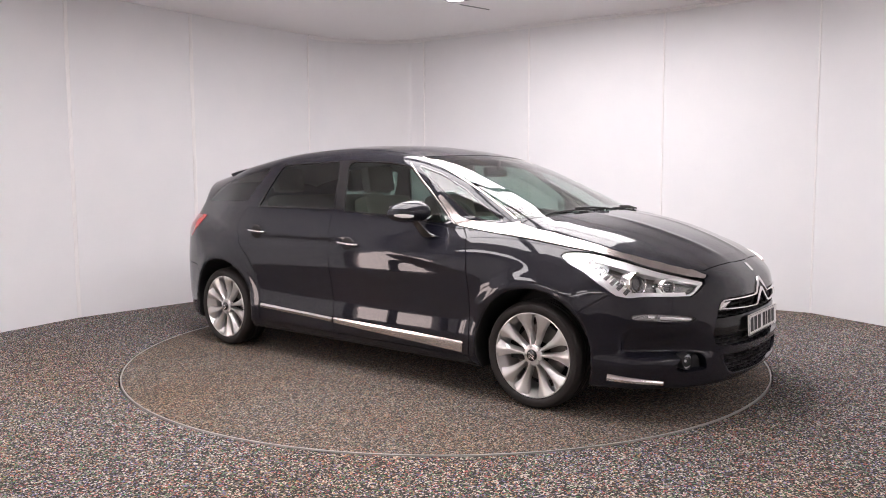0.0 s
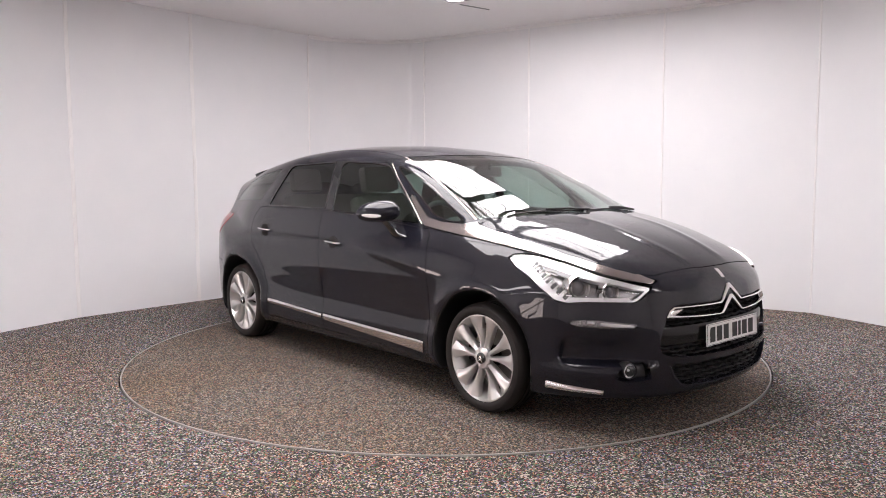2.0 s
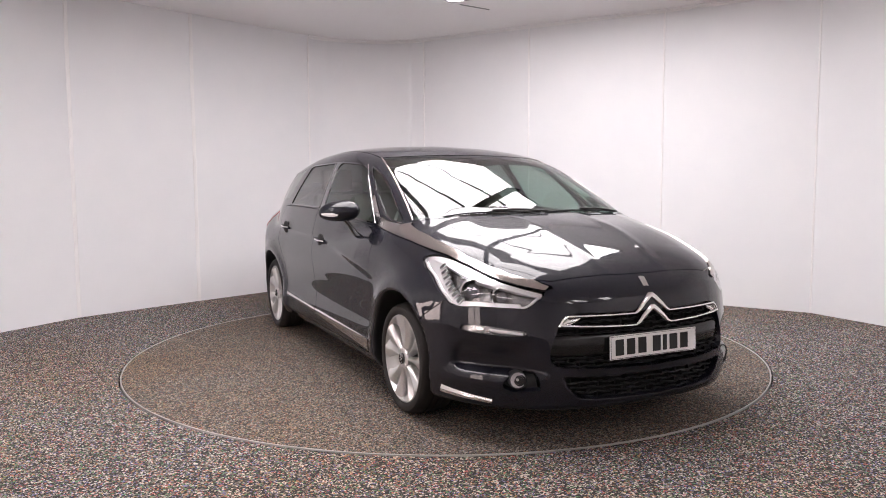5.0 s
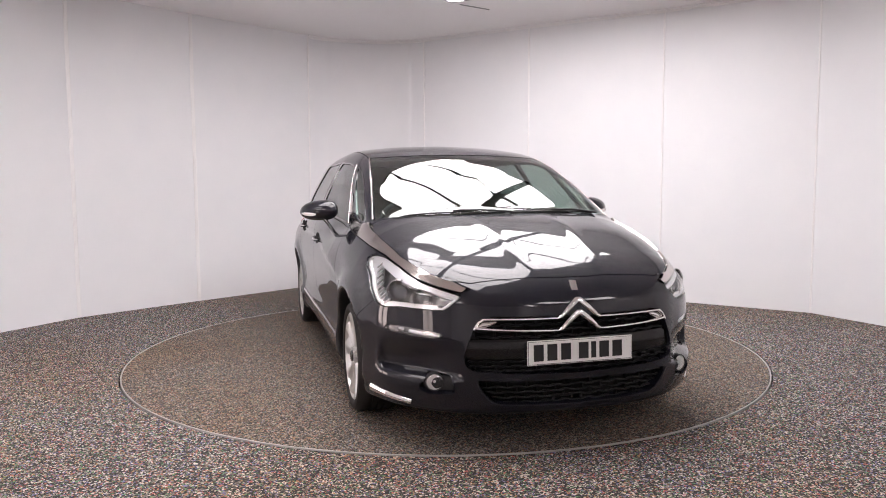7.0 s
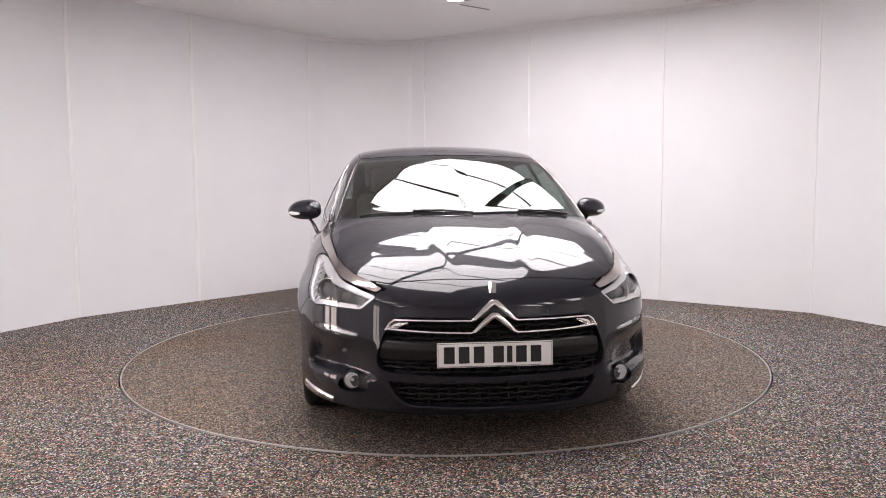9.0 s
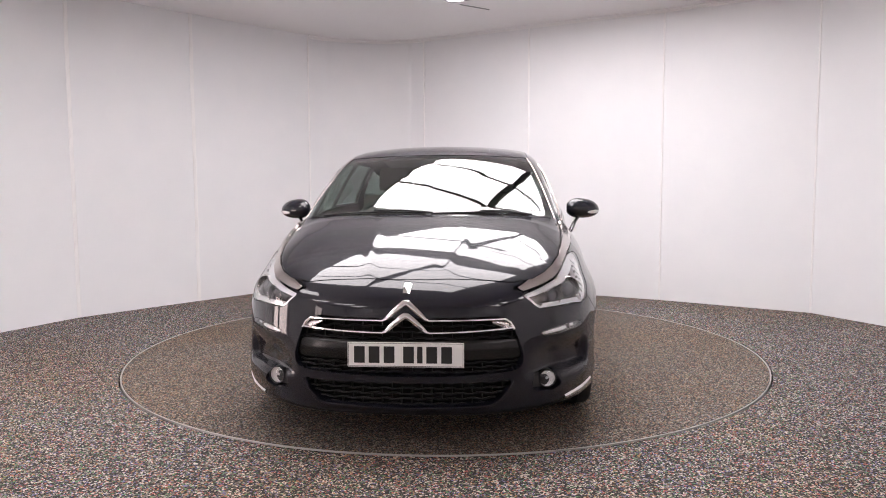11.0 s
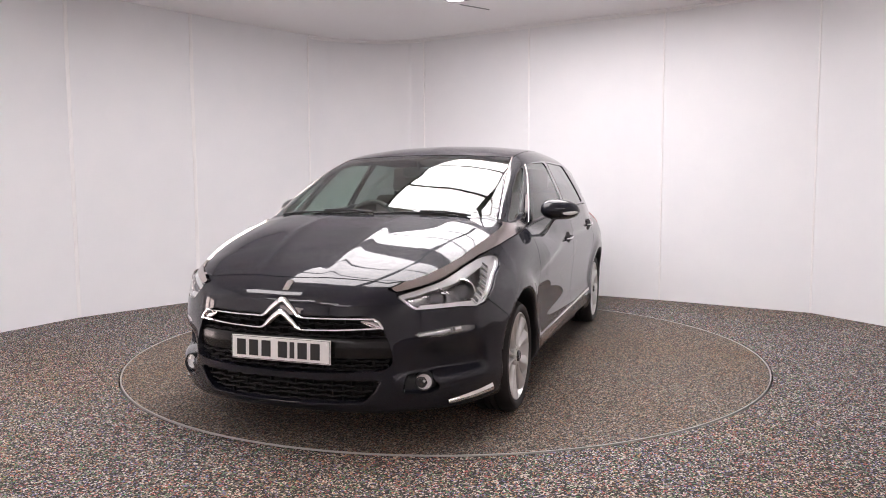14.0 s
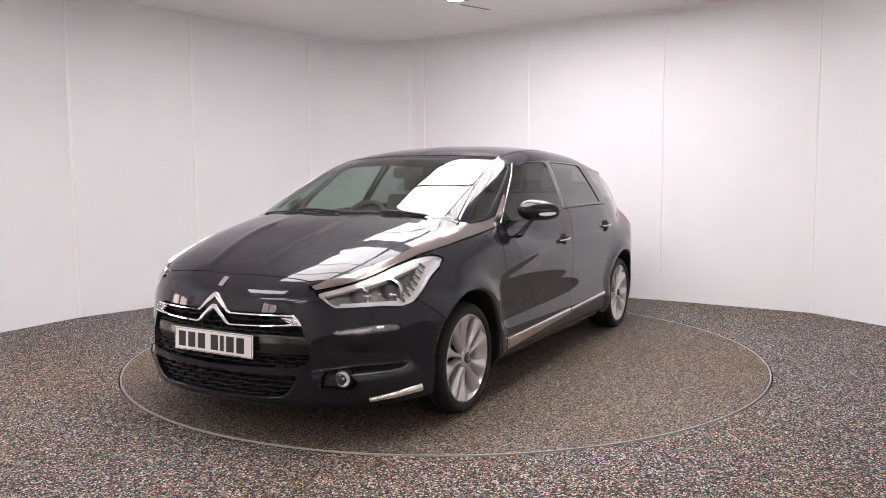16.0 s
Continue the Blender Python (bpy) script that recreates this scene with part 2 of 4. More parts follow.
def build_floor():
    bm = bmesh.new()
    hole = [bm.verts.new((2.247 * math.cos(k * math.tau / 128), 2.247 * math.sin(k * math.tau / 128), 0)) for k in range(128)]
    rim = []
    for k in range(128):
        a = k * math.tau / 128
        c, s = math.cos(a), math.sin(a)
        r = min((4.8 / abs(c)) if abs(c) > 1e-6 else 99, (4.4 / s) if s > 1e-6 else 99, (8.4 / -s) if s < -1e-6 else 99)
        rim.append(bm.verts.new((r * c, r * s, 0)))
    low = [bm.verts.new((v.co.x, v.co.y, -0.05)) for v in hole]
    for k in range(128):
        j = (k + 1) % 128
        bm.faces.new((hole[k], hole[j], rim[j], rim[k]))
        bm.faces.new((hole[k], low[k], low[j], hole[j]))
    ob = part("floor", bm, CARPET, smooth=False)
    tagged(ob, "dark speckled rubber granulate floor with coloured flecks", "floor", kind="structure")
    for p in ob.data.polygons:
        p.use_smooth = False
    # pit floor below the gap
    bm = bmesh.new()
    box(bm, (-4.8, -8.4, -0.12), (4.8, 4.4, -0.06))
    tagged(part("floor_slab", bm, UNDER, smooth=False), "dark concrete slab below the turntable", "floor", kind="structure")


def build_turntable():
    table = tagged(new("turntable"), "round flush turntable covered in speckled granulate with a thin metal rim", "turntable")
    bm = bmesh.new()
    n = 160
    rings = []
    for r, z in ((2.2265, -0.05), (2.2265, -0.001), (2.225, 0.001)):
        rings.append([bm.verts.new((r * math.cos(k * math.tau / n), r * math.sin(k * math.tau / n), z)) for k in range(n)])
    for a, b in zip(rings, rings[1:]):
        for k in range(n):
            bm.faces.new((a[k], a[(k + 1) % n], b[(k + 1) % n], b[k]))
    bm.faces.new(rings[-1]), bm.faces.new(rings[0])
    part("disc", bm, WORN, table, smooth=False)
    bm = bmesh.new()
    prof = [(2.2285, -0.04), (2.2285, 0.002), (2.2295, 0.003), (2.2345, 0.003), (2.2355, 0.002), (2.2355, -0.04)]
    rings = [[bm.verts.new((r * math.cos(k * math.tau / n), r * math.sin(k * math.tau / n), z)) for k in range(n)] for r, z in prof]
    for i in range(len(rings)):
        a, b = rings[i], rings[(i + 1) % len(rings)]
        for k in range(n):
            bm.faces.new((a[k], a[(k + 1) % n], b[(k + 1) % n], b[k]))
    part("rim", bm, RING, table, "thin bright metal rim of the turntable")
    return table


# ceiling: plain white, with long light panels let into it in line with the far wall
CORNER, TURN = (0.075, 1.87), -32.0
COLS = ((0.0, 1.2), (1.26, 2.46))
ROWS = (0.0, 0.6, 1.2, 2.1, 2.7, 3.3)


def field_pose(u, v, z):
    return pose(CORNER[0], CORNER[1], z, 0, 0, TURN) @ pose(u, -v, 0)


def build_ceiling():
    bm = bmesh.new()
    box(bm, (-4.8, -8.4, CEILING), (4.8, 4.4, CEILING + 0.1))
    slot = bmesh.new()
    box(slot, (0.0, -0.008, -0.003), (0.37, 0.008, 0.01))
    slot.transform(pose(0.162, 1.99, CEILING, 0, 0, 36.9))
    tagged(part("trim", slot, BLACK, smooth=False), "dark slot in the ceiling beside a light panel", "trim", kind="structure")
    tagged(part("ceiling", bm, CEIL, smooth=False), "white painted ceiling with let-in light panels", "ceiling", kind="structure")


def build_lamps():
    first = None
    spots = [field_pose((u0 + u1) / 2, v0 + 0.3, CEILING - 0.012) for u0, u1 in COLS for v0 in ROWS]
    # seven more panels, added out of view to fill the car's front and left wall
    spots += [pose(x, y, CEILING - 0.012, 0, 0, TURN) for x, y in ((-2.75, -2.4), (-3.1, -5.6), (3.1, -5.6), (-3.0, -7.3), (-3.7, -4.2), (3.7, -4.2), (3.0, -7.3))]
    for m in spots:
        if first is None:
            first = tagged(new("ceiling_light"), "long flat luminous ceiling panel, real or added out of view", "ceiling light", group="ceiling light panels")
            first.matrix_basis = m
            dx, dy = 1.2, 0.6
            bm = bmesh.new()
            box(bm, (-dx / 2 + 0.019, -dy / 2 + 0.019, 0.0), (dx / 2 - 0.019, dy / 2 - 0.019, 0.008))
            part("diffuser", bm, LAMPWHITE, first, "glowing white diffuser", smooth=False)
            bm = bmesh.new()
            for lo, hi in (((-dx / 2, -dy / 2), (dx / 2, -dy / 2 + 0.019)), ((-dx / 2, dy / 2 - 0.019), (dx / 2, dy / 2)),
                           ((-dx / 2, -dy / 2 + 0.019), (-dx / 2 + 0.019, dy / 2 - 0.019)), ((dx / 2 - 0.019, -dy / 2 + 0.019), (dx / 2, dy / 2 - 0.019))):
                box(bm, (*lo, -0.004), (*hi, 0.0125))
            part("frame", bm, BLACK, first, "dark slim frame", smooth=False)
        else:
            copy_thing(first, m)
    # dark beam between the two columns
    bm = bmesh.new()
    box(bm, (1.192, -3.95, -0.03), (1.268, 0.02, 0.02), 0.003)
    bm.transform(field_pose(0, 0, CEILING - 0.02))
    tagged(part("ceiling_beam", bm, BLACK, smooth=False), "dark slim beam between the ceiling light panels", "beam")


build_room()
build_floor()
turntable = build_turntable()
build_ceiling()
build_lamps()
# ---- car body as a smooth solid: x forward, y to its left, z up, origin on the ground between the axles ----
ARCH_Z, ARCH_R = 0.306, 0.353
AXLE_F, AXLE_R, HUB_Z, TYRE_R = 1.354, -1.388, 0.294, 0.2955


def spline(knots):
    """A smooth curve through (position, value) knots (shape-preserving cubic)."""
    xs, ys = np.array([k[0] for k in knots], float), np.array([k[1] for k in knots], float)
    h, d = np.diff(xs), np.diff(ys) / np.diff(xs)
    m = np.zeros(len(xs))
    m[0], m[-1] = d[0], d[-1]
    w1, w2 = 2 * h[1:] + h[:-1], h[1:] + 2 * h[:-1]
    same = d[:-1] * d[1:] > 0
    with np.errstate(divide="ignore", invalid="ignore"):
        m[1:-1] = np.where(same, (w1 + w2) / (w1 / d[:-1] + w2 / d[1:]), 0)

    def f(x):
        x = np.asarray(x, float)
        i = np.clip(np.searchsorted(xs, x) - 1, 0, len(xs) - 2)
        t = (x - xs[i]) / h[i]
        lo, hi = t < 0, t > 1
        tc = np.clip(t, 0, 1)
        y = (ys[i] * (1 + 2 * tc) * (1 - tc) ** 2 + m[i] * h[i] * tc * (1 - tc) ** 2 + ys[i + 1] * tc ** 2 * (3 - 2 * tc)
             + m[i + 1] * h[i] * tc ** 2 * (tc - 1))
        y = y + np.where(lo, m[0] * h[0] * t, 0) + np.where(hi, m[-1] * h[-1] * (t - 1), 0)
        return y
    return f


half_width = spline([(-2.4, 0.88), (-1.9, 0.922), (-1.36, 0.942), (-0.9, 0.932), (0, 0.926), (0.9, 0.926), (1.36, 0.938), (1.7, 0.928), (2.1, 0.905)])
side_in = spline([(0.10, 0.075), (0.19, 0.045), (0.26, 0.014), (0.34, 0.012), (0.45, 0.022), (0.58, 0.012), (0.70, 0.0), (0.80, 0.004), (0.90, 0.022), (0.98, 0.05),
                  (1.08, 0.105), (1.2, 0.2)])
shoulder_in = spline([(0.7, 0.0), (1.0, 0.025), (1.4, 0.085), (1.8, 0.20)])
nose_x = spline([(0.08, 2.15), (0.16, 2.245), (0.22, 2.287), (0.30, 2.302), (0.40, 2.306), (0.50, 2.296), (0.60, 2.282), (0.69, 2.262), (0.76, 2.226), (0.82, 2.165),
                 (0.95, 1.98)])
nose_back = spline([(0, 0), (0.2, 0.008), (0.4, 0.045), (0.5, 0.085), (0.6, 0.15), (0.7, 0.24), (0.8, 0.37), (0.86, 0.48), (0.95, 0.72)])
hood_z = spline([(-2.4, 1.02), (-1.6, 1.05), (0, 1.07), (0.8, 1.080), (1.1, 1.074), (1.3, 1.055), (1.6, 1.006), (1.9, 0.918), (2.1, 0.830), (2.2, 0.772), (2.3, 0.707), (2.5, 0.58)])
hood_drop = spline([(0, 0), (0.22, 0.0), (0.3, 0.0005), (0.5, 0.002), (0.6, 0.012), (0.7, 0.040), (0.78, 0.086), (0.86, 0.162), (0.95, 0.27)])
roof_z = spline([(-2.4, 1.14), (-2.05, 1.262), (-1.75, 1.327), (-1.3, 1.424), (-0.8, 1.490), (-0.35, 1.508), (-0.1, 1.500), (0.1, 1.482), (0.3, 1.450), (0.5, 1.397), (0.8, 1.282),
                 (1.22, 1.092), (1.6, 0.90)])
roof_drop = spline([(0, 0), (0.3, 0.010), (0.5, 0.029), (0.6, 0.045), (0.7, 0.069), (0.78, 0.104), (0.9, 0.18)])
cabin_half = spline([(-2.3, 0.62), (-1.8, 0.755), (-1.3, 0.862), (-0.9, 0.887), (-0.3, 0.888), (0.2, 0.870), (0.78, 0.805), (1.2, 0.745), (1.6, 0.67)])
cabin_in = spline([(0.8, -0.05), (0.9, -0.022), (1.0, 0.005), (1.1, 0.046), (1.2, 0.094), (1.3, 0.148), (1.38, 0.196), (1.46, 0.258), (1.55, 0.34)])
tail_x = spline([(0.1, -2.12), (0.2, -2.18), (0.4, -2.23), (0.6, -2.238), (0.8, -2.22), (0.95, -2.175), (1.1, -2.08), (1.3, -2.04), (1.5, -2.0)])
tail_back = spline([(0, 0), (0.3, 0.012), (0.5, 0.042), (0.6, 0.072), (0.7, 0.125), (0.78, 0.20), (0.85, 0.31), (0.95, 0.58)])


def step(x, a, b):
    t = np.clip((x - a) / (b - a), 0, 1)
    return t * t * (3 - 2 * t)


def smax(a, b, k):
    h = np.maximum(k - np.abs(a - b), 0) / k
    return np.maximum(a, b) + h * h * k * 0.25


def smin(a, b, k):
    return -smax(-a, -b, k)


def body_field(p):
    """Signed field of the car body, negative inside."""
    x, y, z = p[..., 0], np.abs(p[..., 1]), p[..., 2]
    flare = 0.0
    for ax in (AXLE_F, AXLE_R):
        r = np.sqrt((x - ax) ** 2 + (z - ARCH_Z) ** 2)
        flare = flare + 0.016 * np.exp(-((r - ARCH_R - 0.024) / 0.06) ** 2)
    top = np.clip((z - 0.55) / 0.4, 0, 1)
    # crease from the door handle down to the front wing, and a scoop with a sharp lower lip in the bumper's corner
    reach = step(x, -0.25, 0.15) * (1 - step(x, 0.80, 1.15))
    above = z - (0.862 - 0.16 * (x - 0.08))
    flare = flare + reach * 0.011 * np.exp(-(above / np.where(above > 0, 0.075, 0.028)) ** 2)
    scoop = (1 - step(z, 0.40, 0.53)) * step(z, 0.335, 0.372)
    lip = np.exp(-((z - 0.30) / 0.045) ** 2)
    w = half_width(x) - side_in(z) - shoulder_in(np.maximum(x, 0.7)) * top * top * (3 - 2 * top) + flare + 0.012 * lip * step(x, 1.80, 1.95)
    side = (y - w) * 0.97
    front = (x - (nose_x(z) - nose_back(y) - 0.085 * scoop * step(y, 0.50, 0.68) * (1 - step(y, 0.80, 0.86)) + 0.022 * lip * step(y, 0.50, 0.68))) * 0.80
    rear = ((tail_x(z) + tail_back(y)) - x) * 0.85
    pleat = 0.225 - 0.05 * step(x, 1.7, 2.2)
    fold = 0.011 * 0.065 * np.logaddexp(0, (y - pleat) / 0.011) * step(x, 0.9, 1.5) - 0.004 * np.exp(-((y - pleat) / 0.035) ** 2) * step(x, 1.3, 1.7) * (1 - step(x, 2.05, 2.2))
    hood = (z - (hood_z(x) - hood_drop(y) - 0.035 * np.clip((x - 1.4) / 0.5, 0, 1) * (y / 0.7) ** 2 - fold)) * 0.92
    lower = smax(smax(side, front, 0.09), hood, 0.05)
    cab_side = (y - (cabin_half(x) - cabin_in(z))) * 0.91
    roof = (z - (roof_z(x) - roof_drop(y))) * 0.92
    cab = smax(cab_side, roof, 0.06)
    cab = smax(smax(cab, rear, 0.06), 0.84 - z, 0.05)
    lower = smax(lower, rear, 0.09)
    f = smin(lower, cab, 0.025)
    f = smax(f, 0.175 - z, 0.03)
    for ax in (AXLE_F, AXLE_R):
        r = np.sqrt((x - ax) ** 2 + (z - ARCH_Z) ** 2)
        well = smax(r - ARCH_R, 0.60 - y, 0.03)
        f = smax(f, -well, 0.012)
    return f


def field_normal(f, p, e=1e-3):
    g = np.stack([f(p + np.eye(3)[i] * e) - f(p - np.eye(3)[i] * e) for i in range(3)], -1) / (2 * e)
    n = np.linalg.norm(g, axis=-1, keepdims=True)
    return g / np.maximum(n, 1e-9), n[..., 0]


def surface_net(f, lo, hi, step):
    """Meshes the zero surface of f in a box: vertices drawn onto the surface, triangles facing outwards, normals from the field."""
    lo = np.array(lo, float)
    n = np.ceil((np.array(hi) - lo) / step).astype(int) + 1
    axes = [lo[i] + step * np.arange(n[i]) for i in range(3)]
    val = np.empty(n)
    for i in range(n[0]):
        g = np.stack(np.meshgrid(axes[0][i:i + 1], axes[1], axes[2], indexing="ij"), -1)
        val[i] = f(g)[0]
    inside = val < 0
    c = np.zeros(n - 1, int)
    acc, cnt = np.zeros((*(n - 1), 3)), np.zeros(n - 1)
    corner = [(a, b, d) for a in (0, 1) for b in (0, 1) for d in (0, 1)]

    def at(arr, o):
        return arr[o[0]:n[0] - 1 + o[0], o[1]:n[1] - 1 + o[1], o[2]:n[2] - 1 + o[2]]
    for o in corner:
        c += at(inside, o)
    active = (c > 0) & (c < 8)
    for o in corner:
        for ax in range(3):
            if o[ax] == 0:
                o2 = list(o)
                o2[ax] = 1
                a, b = at(val, o), at(val, o2)
                cross = (a < 0) != (b < 0)
                with np.errstate(divide="ignore", invalid="ignore"):
                    t = np.where(cross, a / (a - b), 0)
                for k in range(3):
                    acc[..., k] += np.where(cross, (t if k == ax else o[k]), 0)
                cnt += cross
    idx = -np.ones(n - 1, int)
    cells = np.argwhere(active)
    idx[active] = np.arange(len(cells))
    verts = lo + step * (cells + acc[active] / np.maximum(cnt[active], 1)[:, None])
    tris = []
    for ax in range(3):
        b, d = (ax + 1) % 3, (ax + 2) % 3
        s0, s1 = [slice(None)] * 3, [slice(None)] * 3
        s0[ax], s1[ax] = slice(0, n[ax] - 1), slice(1, n[ax])
        cross = inside[tuple(s0)] != inside[tuple(s1)]
        e = np.argwhere(cross)
        e = e[(e[:, b] > 0) & (e[:, d] > 0) & (e[:, b] < n[b] - 1) & (e[:, d] < n[d] - 1)]
        ub, ud = np.eye(3, dtype=int)[b], np.eye(3, dtype=int)[d]
        q = [idx[tuple((e - u).T)] for u in (ub + ud, ud, 0 * ub, ub)]
        out = inside[tuple(e.T)]
        q = [np.where(out, q[0], q[0]), np.where(out, q[1], q[3]), q[2], np.where(out, q[3], q[1])]
        tris += [np.stack([q[0], q[1], q[2]], 1), np.stack([q[0], q[2], q[3]], 1)]
    tris = np.concatenate(tris)
    for _ in range(4):
        nn, g = field_normal(f, verts)
        verts = verts - nn * np.clip(f(verts) / np.maximum(g, 0.3), -step, step)[:, None]
    return verts, tris, field_normal(f, verts)[0]


def clip_mesh(mesh, val):
    """Keeps the part of a triangle mesh where val (one number a vertex) is negative, cut exactly along its zero line."""
    v, t, nr = mesh
    val = np.where(np.abs(val) < 1e-6, 1e-6, val)
    neg = val[t] < 0
    cnt = neg.sum(1)
    keep = t[cnt == 3]
    extra_v, extra_n, made = [], [], {}

    def cut(a, b):
        key = (a, b) if a < b else (b, a)
        if key not in made:
            s = val[key[0]] / (val[key[0]] - val[key[1]])
            made[key] = len(v) + len(extra_v)
            extra_v.append(v[key[0]] + s * (v[key[1]] - v[key[0]]))
            q = nr[key[0]] + s * (nr[key[1]] - nr[key[0]])
            extra_n.append(q / max(np.linalg.norm(q), 1e-9))
        return made[key]
    more = []
    for tri, ng in zip(t[(cnt == 1) | (cnt == 2)].tolist(), neg[(cnt == 1) | (cnt == 2)].tolist()):
        if sum(ng) == 1:
            i = ng.index(True)
            a, b, c = tri[i], tri[(i + 1) % 3], tri[(i + 2) % 3]
            more.append((a, cut(a, b), cut(a, c)))
        else:
            i = ng.index(False)
            a, b, c = tri[i], tri[(i + 1) % 3], tri[(i + 2) % 3]
            p, q = cut(a, b), cut(a, c)
            more += [(p, b, c), (p, c, q)]
    if extra_v:
        v, nr = np.concatenate([v, extra_v]), np.concatenate([nr, extra_n])
    t = np.concatenate([keep, np.array(more, int).reshape(-1, 3)]) if more else keep
    used = np.unique(t)
    back = np.zeros(len(v), int)
    back[used] = np.arange(len(used))
    return v[used], back[t], nr[used]


def outline(points, u, w, rounding=0.0, wiggle=0):
    """Signed distance to a closed outline in the plane of u and w, negative inside."""
    pts = np.array(points, float)
    d2, sign = np.full(u.shape, 1e9), np.ones(u.shape)
    for (ax, ay), (bx, by) in zip(pts, np.roll(pts, -1, 0)):
        ex, ey = bx - ax, by - ay
        t = np.clip(((u - ax) * ex + (w - ay) * ey) / max(ex * ex + ey * ey, 1e-12), 0, 1)
        d2 = np.minimum(d2, (u - ax - t * ex) ** 2 + (w - ay - t * ey) ** 2)
        c = ((ay > w) != (by > w)) & (u < ex * (w - ay) / (ey if abs(ey) > 1e-12 else 1e-12) + ax)
        sign = np.where(c, -sign, sign)
    return np.sqrt(d2) * sign - rounding


# ---- the car, panel by panel ----
def boundary(t):
    e = np.concatenate([t[:, [0, 1]], t[:, [1, 2]], t[:, [2, 0]]])
    key = np.sort(e, 1)
    _, first, count = np.unique(key, axis=0, return_index=True, return_counts=True)
    return e[first[count == 1]]


def panel(name, mesh, mat, parent, sides=(1,), depth=0.018, lift=0.0, label=""):
    """A skin piece with its edges turned in by depth. sides: 1 the left one, -1 its mirror image; both join into one."""
    v, t, nr = mesh
    if len(t) == 0:
        return None
    v = v + nr * lift
    vs, ts, ns, k = [], [], [], 0
    b = boundary(t)
    b = b[~((np.abs(v[b[:, 0], 1]) < 1e-4) & (np.abs(v[b[:, 1], 1]) < 1e-4))]
    for s in sides:
        m = np.array([1, s, 1])
        vs.append(v * m), ns.append(nr * m)
        ts.append((t if s > 0 else t[:, ::-1]) + k)
        k += len(v)
        if depth and len(b):
            a, c = v[b[:, 0]], v[b[:, 1]]
            ai, ci = a - nr[b[:, 0]] * depth, c - nr[b[:, 1]] * depth
            q = np.stack([a, c, ci, ai], 1)
            fn = np.cross(ai - a, c - a)
            fn = fn / np.maximum(np.linalg.norm(fn, axis=1, keepdims=True), 1e-12)
            fn = fn[:, None, :] * np.ones((1, 4, 1))
            i = np.arange(len(b))[:, None] * 4 + k
            tri = np.concatenate([i + [[0, 3, 2]], i + [[0, 2, 1]]])
            vs.append(q.reshape(-1, 3) * m), ns.append(fn.reshape(-1, 3) * m)
            ts.append(tri if s > 0 else tri[:, ::-1])
            k += 4 * len(b)
    return tagged(mesh_object(name, np.concatenate(vs), np.concatenate(ts), mat, parent, True, np.concatenate(ns)), label)


def split(mesh, fn, gap=0.0025):
    """The piece inside a field and the rest, with a gap between them."""
    d = fn(mesh[0])
    return clip_mesh(mesh, d + gap), clip_mesh(mesh, gap - d)


def side_view(points, low=-9, high=9, y_min=-1.0):
    return lambda v: np.where((v[:, 1] > y_min) & (v[:, 2] > low) & (v[:, 2] < high), outline(points, v[:, 0], v[:, 2]), 1.0)


def top_view(points, low):
    return lambda v: np.where(v[:, 2] > low, outline(points, v[:, 0], v[:, 1]), 1.0)


def front_view(points, x_min=1.7):
    return lambda v: np.where(v[:, 0] > x_min, outline(points, v[:, 1], v[:, 2]), 1.0)


def surf_x(y, z):
    """Where the nose is at that width and height."""
    xs = np.linspace(1.4, 2.4, 400)
    f = body_field(np.stack([xs, np.full(400, y), np.full(400, z)], 1))
    return float(xs[np.where(f < 0)[0][-1]]) if (f < 0).any() else 2.0


def surf_y(x, z):
    ys = np.linspace(0.4, 1.1, 400)
    f = body_field(np.stack([np.full(400, x), ys, np.full(400, z)], 1))
    return float(ys[np.where(f < 0)[0][-1]]) if (f < 0).any() else 0.8


def ribbon(bm, pts, widths, depth, across, proud=0.0):
    """A bar along a 3D line with a rounded face: across is the direction of its face's normal at each point."""
    rings = []
    n = len(pts)
    for i in range(n):
        p, nn = Vector(pts[i]), Vector(across[i]).normalized()
        d = (Vector(pts[min(i + 1, n - 1)]) - Vector(pts[max(i - 1, 0)])).normalized()
        s = nn.cross(d).normalized()
        w = widths[i] / 2
        base = p + nn * proud
        prof = [(-w, -depth), (-w, -0.15 * depth), (-0.55 * w, 0), (0.55 * w, 0), (w, -0.15 * depth), (w, -depth)]
        rings.append([bm.verts.new(base + s * a + nn * b) for a, b in prof])
    for a, b in zip(rings, rings[1:]):
        for k in range(len(a)):
            j = (k + 1) % len(a)
            bm.faces.new((a[k], a[j], b[j], b[k]))
    bm.faces.new(rings[0]), bm.faces.new(rings[-1])


def nose_ribbon(bm, yzw, depth=0.015, proud=0.006, sign=1):
    pts, wid, nrm = [], [], []
    for y, z, w in yzw:
        x = surf_x(abs(y), z)
        nn, _ = field_normal(body_field, np.array([[x, y, z]]), 0.01)
        pts.append((x, y * sign, z)), wid.append(w), nrm.append((nn[0][0], nn[0][1] * sign, nn[0][2]))
    ribbon(bm, pts, wid, depth, nrm, proud)


def lathe(bm, profile, n, axis_y=1.0, close=False):
    """Turns a profile of (radius, y) about the y axis."""
    rings = [[bm.verts.new((r * math.cos(k * math.tau / n), y, r * math.sin(k * math.tau / n))) for k in range(n)] for r, y in profile]
    pairs = list(zip(rings, rings[1:])) + ([(rings[-1], rings[0])] if close else [])
    for a, b in pairs:
        for k in range(n):
            j = (k + 1) % n
            bm.faces.new((a[k], a[j], b[j], b[k]))
    return rings


